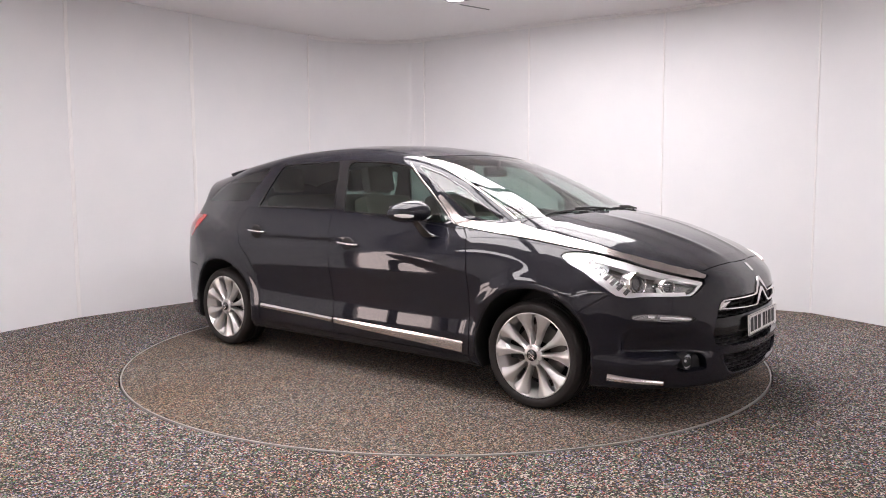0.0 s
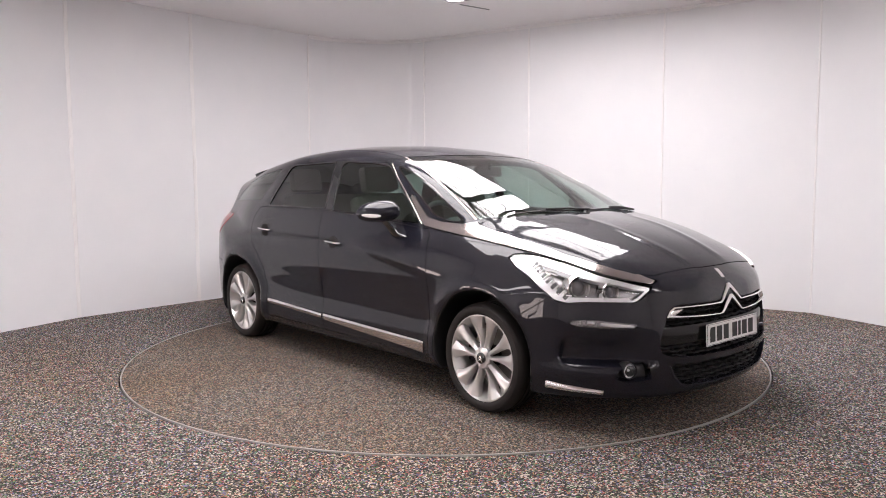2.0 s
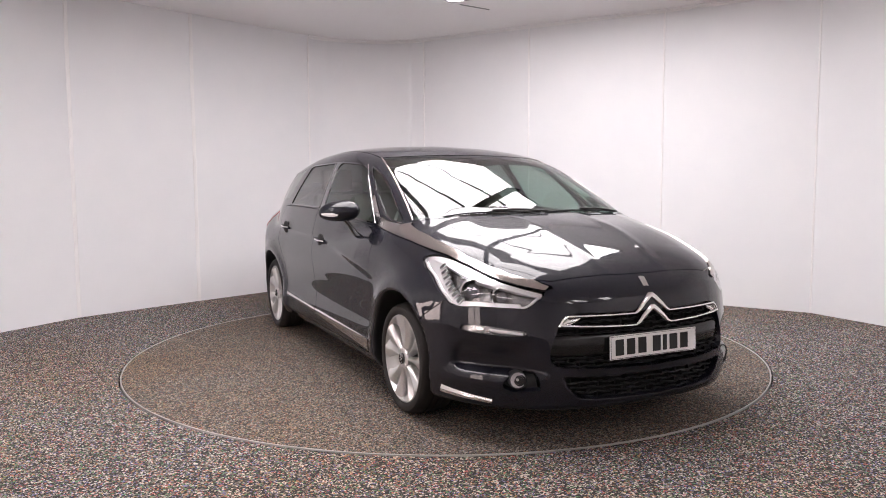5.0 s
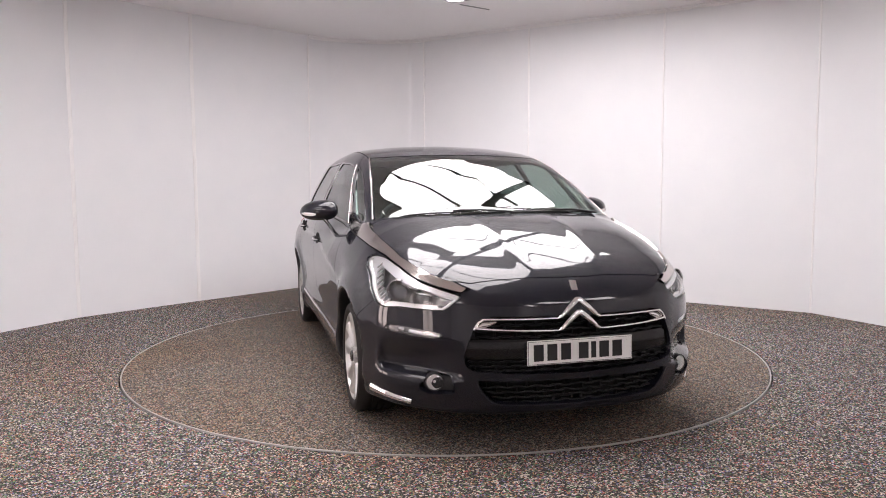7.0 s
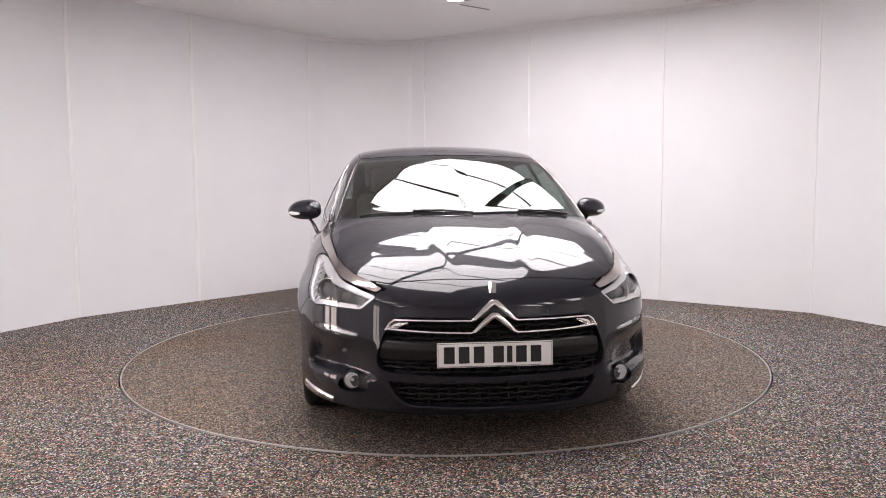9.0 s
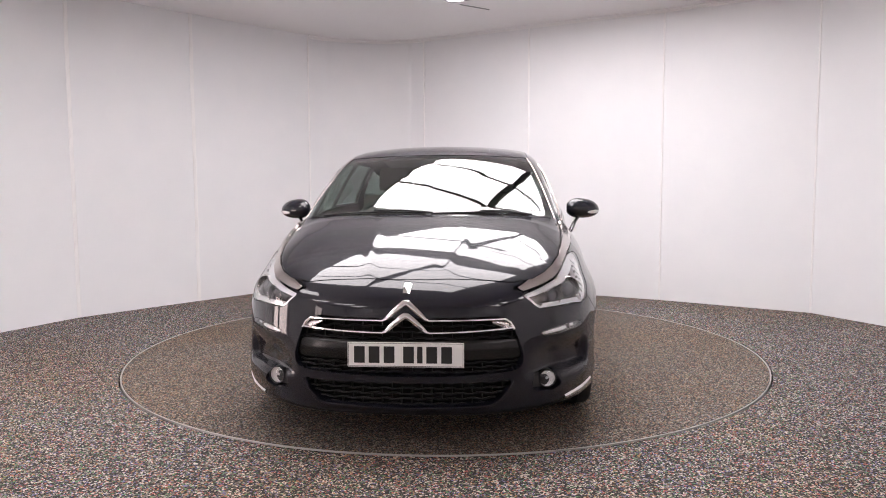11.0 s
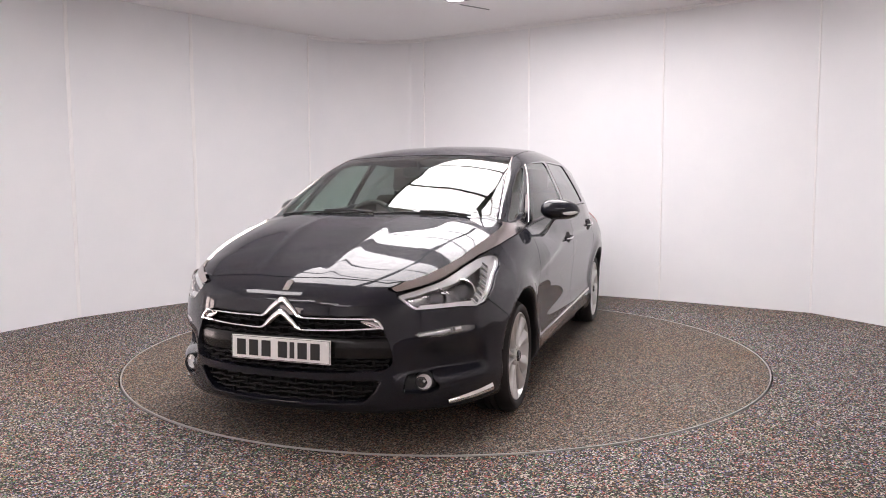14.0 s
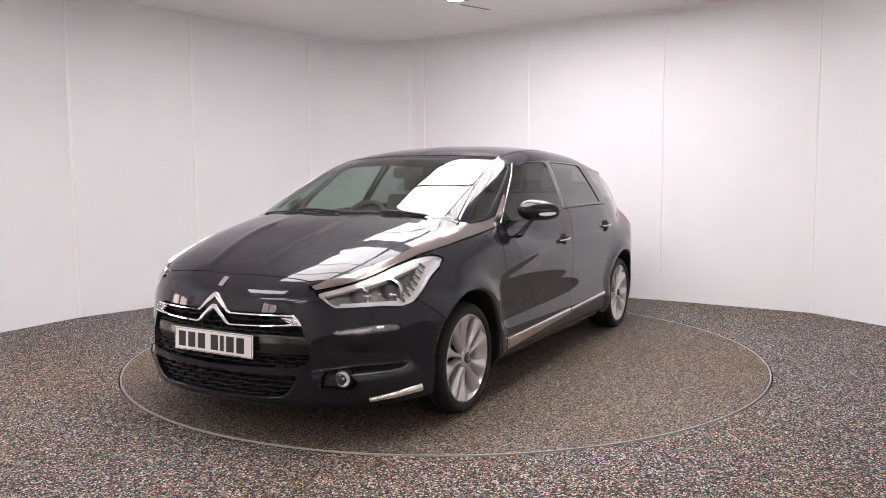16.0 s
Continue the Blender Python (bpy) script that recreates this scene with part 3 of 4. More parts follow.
def build_wheel(parent):
    wheel = new("wheel")
    wheel.parent = parent
    tagged(wheel, "silver ten-spoke alloy wheel with a black road tyre")
    R = TYRE_R
    bm = bmesh.new()
    prof = [(0.226, -0.20), (0.242, -0.212), (0.262, -0.214), (R - 0.018, -0.208), (R - 0.004, -0.192), (R, -0.165)]
    for gy in (-0.140, -0.105, -0.07):
        prof += [(R, gy - 0.006), (R - 0.008, gy - 0.005), (R - 0.008, gy + 0.005), (R, gy + 0.006)]
    prof += [(R, -0.045), (R - 0.004, -0.021), (R - 0.012, -0.008), (0.277, -0.002), (0.2755, 0.000), (0.264, 0.003), (0.252, 0.003), (0.242, -0.001), (0.235, -0.007), (0.230, -0.016)]
    lathe(bm, prof, 72, close=True)
    part("tyre", bm, RUBBER, wheel)
    bm = bmesh.new()
    lathe(bm, [(0.230, -0.19), (0.202, -0.17), (0.198, -0.075), (0.208, -0.050), (0.222, -0.036), (0.2265, -0.010), (0.2290, -0.005), (0.2335, -0.006), (0.2345, -0.012), (0.2345, -0.03), (0.233, -0.19)], 72, close=True)
    part("rim_barrel", bm, ALLOY, wheel)
    # five pairs of petal spokes; a slot lies inside each pair, a wider opening between the pairs
    for pair in range(5):
        for hand in (1, -1):
            bm = bmesh.new()
            mid = math.pi / 2 + pair * math.tau / 5 + hand * 0.225
            rows = []
            for r, w0, w1, y in ((0.034, 0.008, 0.011, -0.013), (0.070, 0.010, 0.014, -0.022), (0.105, 0.013, 0.018, -0.023), (0.145, 0.019, 0.024, -0.019), (0.180, 0.029, 0.033, -0.014),
                                 (0.205, 0.045, 0.043, -0.011), (0.2275, 0.060, 0.052, -0.009)):
                a = mid + hand * 0.05 * (r / 0.228) ** 2
                c, q = math.cos(a), math.sin(a)
                # the flank towards the slot falls away, the one towards the opening stays broad and bright
                prof = [(-w0, -0.040), (-w0, -0.016), (-0.35 * w0, 0.003), (0.10 * w1, 0.004), (0.85 * w1, -0.006), (w1, -0.012), (w1, -0.040)]
                rows.append([bm.verts.new((r * c - hand * u * q, y + dy, r * q + hand * u * c)) for u, dy in prof])
            for p, q in zip(rows, rows[1:]):
                for i in range(6):
                    bm.faces.new((p[i], p[i + 1], q[i + 1], q[i]))
                bm.faces.new((p[6], p[0], q[0], q[6]))
            bm.faces.new(rows[-1])
            part("spoke", bm, ALLOY, wheel)
    bm = bmesh.new()
    rings = lathe(bm, [(0.058, -0.04), (0.058, -0.020), (0.052, -0.013), (0.034, -0.010), (0.031, -0.012)], 32)
    bm.faces.new(rings[-1])
    for k in range(5):
        a = k * math.tau / 5
        bmesh.ops.create_cone(bm, cap_ends=True, segments=6, radius1=0.009, radius2=0.007, depth=0.012, matrix=pose(0.047 * math.cos(a), -0.012, 0.047 * math.sin(a), -90))
    part("hub", bm, ALLOY, wheel)
    bm = bmesh.new()
    rings = lathe(bm, [(0.030, -0.02), (0.030, -0.004), (0.026, -0.001)], 28)
    bm.faces.new(rings[-1])
    part("hub_cap", bm, GLOSS, wheel, "black centre cap with a pale double chevron")
    bm = bmesh.new()
    for dz in (0.0, -0.013):
        ribbon(bm, [(-0.016, 0, dz - 0.006), (0, 0, dz + 0.008), (0.016, 0, dz - 0.006)], [0.005] * 3, 0.003, [(0, 1, 0)] * 3, 0.002)
    part("cap_mark", bm, SATIN, wheel)
    bm = bmesh.new()
    lathe(bm, [(0.06, -0.105), (0.155, -0.105), (0.155, -0.128), (0.06, -0.128)], 48, close=True)
    part("brake_disc", bm, BRAKE, wheel)
    bm = bmesh.new()
    box(bm, (0.085, -0.15, -0.055), (0.165, -0.085, 0.055), 0.012)
    part("brake_caliper", bm, UNDER, wheel)
    bm = bmesh.new()
    rings = lathe(bm, [(0.198, -0.16), (0.01, -0.165)], 32)
    part("brake_shield", bm, UNDER, wheel)
    return wheel


WINDSCREEN = [(0.435, -0.2), (0.435, 0.03), (0.42, 0.36), (0.385, 0.52), (0.352, 0.592), (0.6, 0.635), (0.9, 0.683), (1.17, 0.728), (1.27, 0.60), (1.33, 0.35), (1.345, 0.0), (1.345, -0.2)]
HOOD = [(1.355, -0.2), (1.355, 0), (1.34, 0.35), (1.28, 0.60), (1.185, 0.752), (1.30, 0.756), (1.48, 0.744), (1.63, 0.726), (1.77, 0.705), (1.91, 0.662), (2.0, 0.621), (2.075, 0.561),
        (2.128, 0.470), (2.155, 0.25), (2.168, 0.1), (2.17, 0), (2.17, -0.2)]
SABRE = [(0.90, 1.006), (1.10, 0.988), (1.19, 1.0), (1.40, 0.985), (1.567, 0.950), (1.761, 0.905), (1.90, 0.855), (2.0, 0.815), (2.07, 0.785), (2.152, 0.745), (2.145, 0.730), (2.05, 0.757), (1.93, 0.791),
         (1.80, 0.828), (1.64, 0.863), (1.50, 0.884), (1.30, 0.913), (1.10, 0.938), (0.93, 0.957), (0.80, 0.974), (0.775, 0.984), (0.70, 1.052), (0.598, 1.145), (0.604, 1.165), (0.640, 1.145), (0.72, 1.085), (0.80, 1.026)]
HEADLAMP = [(1.488, 0.840), (1.508, 0.857), (1.56, 0.862), (1.62, 0.860), (1.68, 0.852), (1.80, 0.827), (1.92, 0.794), (2.05, 0.756), (2.147, 0.723), (2.152, 0.708), (2.134, 0.668), (2.118, 0.650), (2.04, 0.650),
            (1.95, 0.650), (1.87, 0.642), (1.81, 0.654), (1.757, 0.692), (1.63, 0.765), (1.54, 0.803)]
UPPER_GRILLE = [(-0.2, 0.627), (0, 0.627), (0.27, 0.629), (0.40, 0.632), (0.435, 0.622), (0.462, 0.60), (0.482, 0.575), (0.507, 0.514), (0.525, 0.455), (0.522, 0.415), (0.505, 0.395), (0.475, 0.386),
                (0.333, 0.376), (0, 0.368), (-0.2, 0.368)]
LOWER_GRILLE = [(-0.2, 0.340), (0, 0.340), (0.32, 0.343), (0.468, 0.348), (0.472, 0.335), (0.445, 0.289), (0.405, 0.248), (0.37, 0.236), (0.196, 0.230), (0, 0.226), (-0.2, 0.226)]
FOG_POCKET = [(0.575, 0.362), (0.655, 0.362), (0.70, 0.315), (0.705, 0.285), (0.66, 0.268), (0.56, 0.280)]
DRL = [(0.832, 0.546), (0.815, 0.558), (0.78, 0.564), (0.74, 0.564), (0.612, 0.548), (0.605, 0.540), (0.615, 0.526), (0.70, 0.525), (0.80, 0.532)]
BUMPER = [(1.80, 0.672), (1.655, 0.575), (1.50, 0.40), (1.45, 0.0), (2.7, 0.0), (2.7, 1.0), (2.02, 1.0), (1.96, 0.80), (1.95, 0.7)]
DOOR_EDGE = [(0.80, 1.2), (0.842, 0.963), (0.885, 0.92), (0.925, 0.80), (0.945, 0.6), (0.952, 0.2)]
FRONT_DOOR = [(0.842, 0.961), (0.885, 0.92), (0.925, 0.80), (0.945, 0.6), (0.952, 0.235), (-0.172, 0.235), (-0.180, 0.45), (-0.205, 0.74), (-0.216, 0.88), (-0.218, 1.045), (0.0, 1.036),
              (0.272, 1.014), (0.6, 0.982), (0.775, 0.962)]
REAR_DOOR = [(-0.172, 0.235), (-0.180, 0.45), (-0.205, 0.74), (-0.216, 0.88), (-0.218, 1.045), (-0.6, 1.052), (-1.06, 1.054), (-1.15, 1.05), (-1.215, 0.97), (-1.225, 0.88), (-1.16, 0.79), (-1.06, 0.70),
             (-0.985, 0.58), (-0.955, 0.45), (-0.945, 0.235)]
QUARTER_WINDOW = [(0.398, 1.330), (0.58, 1.275), (0.77, 1.187), (0.93, 1.09), (1.07, 1.006), (0.95, 1.016), (0.85, 1.043), (0.68, 1.15), (0.62, 1.185)]
FRONT_WINDOW = [(-0.115, 1.050), (-0.16, 1.2), (-0.205, 1.334), (-0.195, 1.360), (-0.165, 1.370), (0.118, 1.358), (0.29, 1.335), (0.335, 1.318), (0.55, 1.155), (0.735, 0.995), (0.60, 1.002), (0.272, 1.032)]
REAR_WINDOW = [(-1.005, 1.070), (-0.945, 1.227), (-0.905, 1.335), (-0.885, 1.355), (-0.85, 1.362), (-0.315, 1.373), (-0.265, 1.25), (-0.215, 1.065)]
REAR_QUARTER = [(-1.86, 1.092), (-1.74, 1.178), (-1.60, 1.240), (-1.337, 1.304), (-1.06, 1.343), (-1.045, 1.33), (-1.10, 1.235), (-1.19, 1.105)]
TAIL_LAMP = [(-1.80, 0.985), (-1.80, 0.90), (-1.83, 0.845), (-1.87, 0.815), (-2.4, 0.815), (-2.4, 0.99)]


def band(points, width, **kw):
    """A rim of that width outside an outline."""
    f = side_view(points, **kw)
    return lambda v: f(v) - width


def raised(mesh):
    """Tilts the blade outwards: its upper edge stands proud of the hood."""
    v, t, nr = mesh
    low = np.interp(v[:, 0], [0.80, 0.93, 1.10, 1.30, 1.50, 1.64, 1.80, 1.93, 2.05, 2.145], [0.974, 0.957, 0.938, 0.913, 0.887, 0.868, 0.834, 0.797, 0.761, 0.730])
    lift = 0.30 * np.clip(v[:, 2] - low, 0, 0.05) * step(v[:, 0], 0.85, 1.15)
    v = v + nr * lift[:, None]
    face = np.cross(v[t[:, 1]] - v[t[:, 0]], v[t[:, 2]] - v[t[:, 0]])
    out = np.zeros_like(v)
    for k in range(3):
        np.add.at(out, t[:, k], face)
    size = np.linalg.norm(out, axis=1, keepdims=True)
    return v, t, np.where(size > 1e-12, out / np.maximum(size, 1e-12), nr)


def build_body(car):
    half = surface_net(body_field, (-2.33, -0.06, 0.12), (2.38, 1.02, 1.56), 0.0165)
    half = clip_mesh(half, -half[0][:, 1])
    both = (1, -1)

    def arch(v):
        r = [np.hypot(v[:, 0] - ax, v[:, 2] - ARCH_Z) for ax in (AXLE_F, AXLE_R)]
        return np.minimum(r[0], r[1]) - ARCH_R - 0.006
    liner, rest = split(half, arch, 0.0)
    under, rest = split(rest, lambda v: np.where(v[:, 2] < 0.3, v[:, 2] - 0.186, 1.0), 0.0)
    screen, rest = split(rest, top_view(WINDSCREEN, 0.95))
    hood, rest = split(rest, top_view(HOOD, 0.72))
    sabre, rest = split(rest, side_view(SABRE, y_min=0.40))
    lamp, rest = split(rest, side_view(HEADLAMP, y_min=0.45))
    upper, rest = split(rest, front_view(UPPER_GRILLE), 0.0)
    lower, rest = split(rest, front_view(LOWER_GRILLE), 0.0)
    pocket, rest = split(rest, front_view(FOG_POCKET), 0.0)
    drl, rest = split(rest, front_view(DRL), 0.001)
    quarter, rest = split(rest, side_view(QUARTER_WINDOW, low=0.9), 0.001)
    fwin, rest = split(rest, side_view(FRONT_WINDOW, low=0.9), 0.001)
    rwin, rest = split(rest, side_view(REAR_WINDOW, low=0.9), 0.001)
    rquart, rest = split(rest, side_view(REAR_QUARTER, low=0.9), 0.001)
    trims = []
    for shape, w in ((FRONT_WINDOW, 0.010), (REAR_WINDOW, 0.010), (QUARTER_WINDOW, 0.008)):
        t, rest = split(rest, band(shape, w, low=0.9), 0.0005)
        trims.append(t)
    pillar, rest = split(rest, side_view([(-0.205, 1.055), (-0.325, 1.385), (-0.15, 1.385), (-0.20, 1.33), (-0.10, 1.055)], low=0.9), 0.0005)
    shell = rest
    tail, rest = split(rest, side_view(TAIL_LAMP, y_min=0.45))
    bumper, rest = split(rest, side_view(BUMPER))
    fdoor, rest = split(rest, side_view(FRONT_DOOR, y_min=0.5))
    rdoor, rest = split(rest, side_view(REAR_DOOR, y_min=0.5))
    fender, rest = split(rest, side_view(DOOR_EDGE + [(2.6, 0.0), (2.6, 1.2)], high=1.02, y_min=0.4))
    sill, rest = split(rest, side_view([(0.98, 0.1), (0.98, 0.30), (-0.98, 0.30), (-0.98, 0.1)], y_min=0.5), 0.001)
    rbumper, rest = split(rest, side_view([(-1.66, 0.52), (-1.74, 0.60), (-2.5, 0.64), (-2.5, 0.0), (-1.5, 0.0)]))
    gate, rest = split(rest, lambda v: np.maximum(v[:, 0] + 1.98, v[:, 1] - 0.66))
    roof, rest = split(rest, lambda v: np.maximum(np.maximum(v[:, 1] - 0.598 - 0.02 * np.sin(v[:, 0]), 1.15 - v[:, 2]), v[:, 0] - 0.445))

    # dark shell close behind the skin, seen only in the joints
    v, t, nr = shell
    panel("inner_shell", (v - nr * 0.016, t, nr), BLACK, car, both, 0.0)
    panel("underbody", under, UNDER, car, both, 0.0)
    for s in both:
        for end in (1, -1):
            panel("wheel_arch_liner", clip_mesh(liner, -end * liner[0][:, 0]), BLACK, car, (s,), 0.0)
        panel("fender", fender, PAINT, car, (s,))
        d = panel("front_door", fdoor, PAINT, car, (s,))
        door_details(d, s, True)
        panel("window_glass", fwin, GLASS, d, (s,), 0.0, -0.004, "green-tinted side window")
        panel("window_trim", trims[0], GLOSS, d, (s,), 0.01, 0.002, "gloss black window surround")
        d = panel("rear_door", rdoor, PAINT, car, (s,))
        door_details(d, s, False)
        panel("window_glass", rwin, PRIVACY, d, (s,), 0.0, -0.004, "dark privacy glass")
        panel("window_trim", trims[1], GLOSS, d, (s,), 0.01, 0.002, "gloss black window surround")
        panel("door_pillar", pillar, GLOSS, car, (s,), 0.01, 0.0, "gloss black pillar cover")
        panel("quarter_window", quarter, GLASS, car, (s,), 0.0, -0.004, "small triangular front side window")
        panel("quarter_trim", trims[2], GLOSS, car, (s,), 0.01, 0.002)
        panel("rear_quarter_window", rquart, PRIVACY, car, (s,), 0.0, -0.001, "dark wraparound rear side glass")
        panel("chrome_blade", raised(sabre), BLADE, car, (s,), 0.014, 0.003, "long chrome blade from lamp to side window")
        panel("sill", sill, PAINT, car, (s,))
        bm = bmesh.new()
        edge = [(0.352, 0.600), (0.476, 0.622), (0.60, 0.643), (0.75, 0.667), (0.90, 0.691), (1.04, 0.714), (1.15, 0.733)]
        at = np.array([[x, y, surf_z(x, y)] for x, y in edge])
        nn = field_normal(body_field, at, 0.01)[0]
        ribbon(bm, [(p[0], s * p[1], p[2]) for p in at], [0.011] * 7, 0.012, [(n[0], s * n[1], n[2]) for n in nn], 0.004)
        part("pillar_trim", bm, BLADE, car, "slim bright trim along the windscreen's edge")
        panel("rear_lamp", tail, REDLENS, car, (s,), 0.02, 0.003, "red rear lamp")
        panel("rear_quarter_panel", clip_mesh(rest, np.where(rest[0][:, 1] < 0.05, 1.0, -1.0)), PAINT, car, (s,))
        headlamp(car, lamp, s)
        panel("daytime_lamp", drl, LENS, car, (s,), 0.012, 0.0, "slim clear lamp strip over a silver reflector")
        vv, tt, nn = drl
        panel("lamp_reflector", (vv - nn * 0.016, tt, nn), LAMPGREY, car, (s,), 0.0)
        bm = bmesh.new()
        nose_ribbon(bm, [(0.622, 0.535, 0.009), (0.66, 0.538, 0.014), (0.70, 0.541, 0.015), (0.735, 0.545, 0.012)], 0.010, -0.005, s)
        part("lamp_bar", bm, SILVER, car, "bright bar inside the slim lamp")
        bm = bmesh.new()
        nose_ribbon(bm, [(0.752, 0.546, 0.020), (0.772, 0.548, 0.020)], 0.010, -0.005, s)
        part("lamp_bulb", bm, CHROME, car)
        bm = bmesh.new()
        pts, nrm, wid = [], [], []
        for k in range(11):
            u = k / 10
            x, z = 1.785 + 0.235 * u, 0.240 - 0.028 * u
            nn, _ = field_normal(body_field, np.array([[x, surf_y(x, z), z]]), 0.01)
            pts.append((x, s * surf_y(x, z), z)), nrm.append((nn[0][0], s * nn[0][1], nn[0][2] + 0.45)), wid.append(0.038 - 0.018 * u)
        ribbon(bm, pts, wid, 0.02, nrm, 0.009)
        part("chrome_corner_strip", bm, SATIN, car, "chrome strip low on the bumper corner")
        for nm, piece in (("fog_pocket", pocket),):
            vv, tt, nn = piece
            panel(nm, (vv - np.array([0.04, 0.006, 0]), tt, nn), BLACK, car, (s,), 0.0)
    panel("front_bumper", bumper, PAINT, car, both, 0.045)
    panel("hood", hood, PAINT, car, both, 0.02)
    panel("windscreen", screen, SCREEN, car, both, 0.0, -0.002, "raked windscreen")
    panel("roof", roof, PAINT, car, both)
    panel("tailgate", gate, PAINT, car, both)
    panel("rear_bumper", rbumper, PAINT, car, both)
    for nm, piece in (("grille_backing", upper), ("lower_grille_backing", lower)):
        vv, tt, nn = piece
        panel(nm, (vv - np.array([0.075, 0, 0]), tt, nn), UNDER, car, both, 0.0)
    # small spoiler lip at the roof's end
    bm = bmesh.new()
    rows = []
    for k in range(25):
        y = -0.64 + 1.28 * k / 24
        a, b = surf_z(-1.40, abs(y)), surf_z(-1.60, abs(y))
        rows.append([bm.verts.new((x, y, z)) for x, z in ((-1.40, a + 0.001), (-1.50, (a + b) / 2 + 0.014), (-1.625, b + 0.018), (-1.63, b + 0.010), (-1.60, b - 0.012), (-1.40, a - 0.012))])
    for a, b in zip(rows, rows[1:]):
        for k in range(6):
            bm.faces.new((a[k], a[(k + 1) % 6], b[(k + 1) % 6], b[k]))
    bm.faces.new(rows[0]), bm.faces.new(rows[-1])
    part("spoiler", bm, PAINT, car, "small spoiler lip at the roof's end")
    # headlining under the roof
    vv, tt, nn = roof
    panel("headlining", (vv - nn * 0.03, tt, nn), LINING, car, both, 0.0, 0.0, "grey fabric headlining")


def door_details(door, s, front):
    x0, z0 = (-0.03, 0.832) if front else (-0.967, 0.882)
    y0 = surf_y(x0, z0)
    # recess cup: its shade is put in as a near-black bulge on the skin
    bm = bmesh.new()
    bmesh.ops.create_uvsphere(bm, u_segments=24, v_segments=12, radius=1.0)
    for q in bm.verts:
        q.co = Vector((x0 - 0.004 + q.co.x * 0.058, s * (y0 - 0.001 + q.co.y * 0.015), z0 + 0.002 + q.co.z * 0.047))
    part("handle_cup_shade", bm, UNDER, door, "dark bulge standing in for the shaded finger recess")
    bm = bmesh.new()
    pts, nrm, wid = [], [], []
    for k in range(9):
        u = -1 + k / 4
        x = x0 + u * 0.098
        z = z0 + 0.004 - 0.006 * u
        pts.append((x, s * (surf_y(x, z) + 0.026 * (1 - abs(u) ** 3.5) + 0.004), z))
        nrm.append((0, s, 0.15)), wid.append(0.024 - 0.008 * u * u)
    ribbon(bm, pts, wid, 0.016, nrm, 0.006)
    part("handle", bm, PAINT, door, "body-coloured door handle with a chrome strip")
    bm = bmesh.new()
    ribbon(bm, [(p[0], p[1] + s * 0.008, p[2] + 0.006) for p in pts], [0.008] * 9, 0.006, nrm, 0.002)
    part("handle_strip", bm, CHROME, door, "chrome handle strip")
    if front:
        # satin line down the window's sloping front edge
        bm = bmesh.new()
        line = [(0.318, 1.348), (0.42, 1.270), (0.52, 1.194), (0.62, 1.112), (0.70, 1.043), (0.765, 0.984)]
        nn = [field_normal(body_field, np.array([[x, surf_y(x, z), z]]), 0.01)[0][0] for x, z in line]
        ribbon(bm, [(x, s * surf_y(x, z), z) for x, z in line], [0.0075] * 6, 0.012, [(n[0], s * n[1], n[2]) for n in nn], 0.006)
        part("window_line", bm, BLADE, door, "slim chrome line along the window")
    # chrome strip along the door's foot
    bm = bmesh.new()
    a, b = ((0.905, -0.165) if front else (-0.185, -0.925))
    pts, nrm, wid = [], [], []
    for k in range(13):
        x = a + (b - a) * k / 12
        z = 0.287 + (0.87 - x) / 1.79 * 0.066
        nn, _ = field_normal(body_field, np.array([[x, surf_y(x, z), z]]))
        w = 0.036 + 0.030 * max(0.0, (x + 0.3) / 1.2) if front else 0.030
        pts.append((x, s * surf_y(x, z), z)), nrm.append((nn[0][0], s * nn[0][1], nn[0][2])), wid.append(w)
    ribbon(bm, pts, wid, 0.02, nrm, 0.010)
    part("sill_strip", bm, SATIN, door, "chrome strip along the foot of the door")


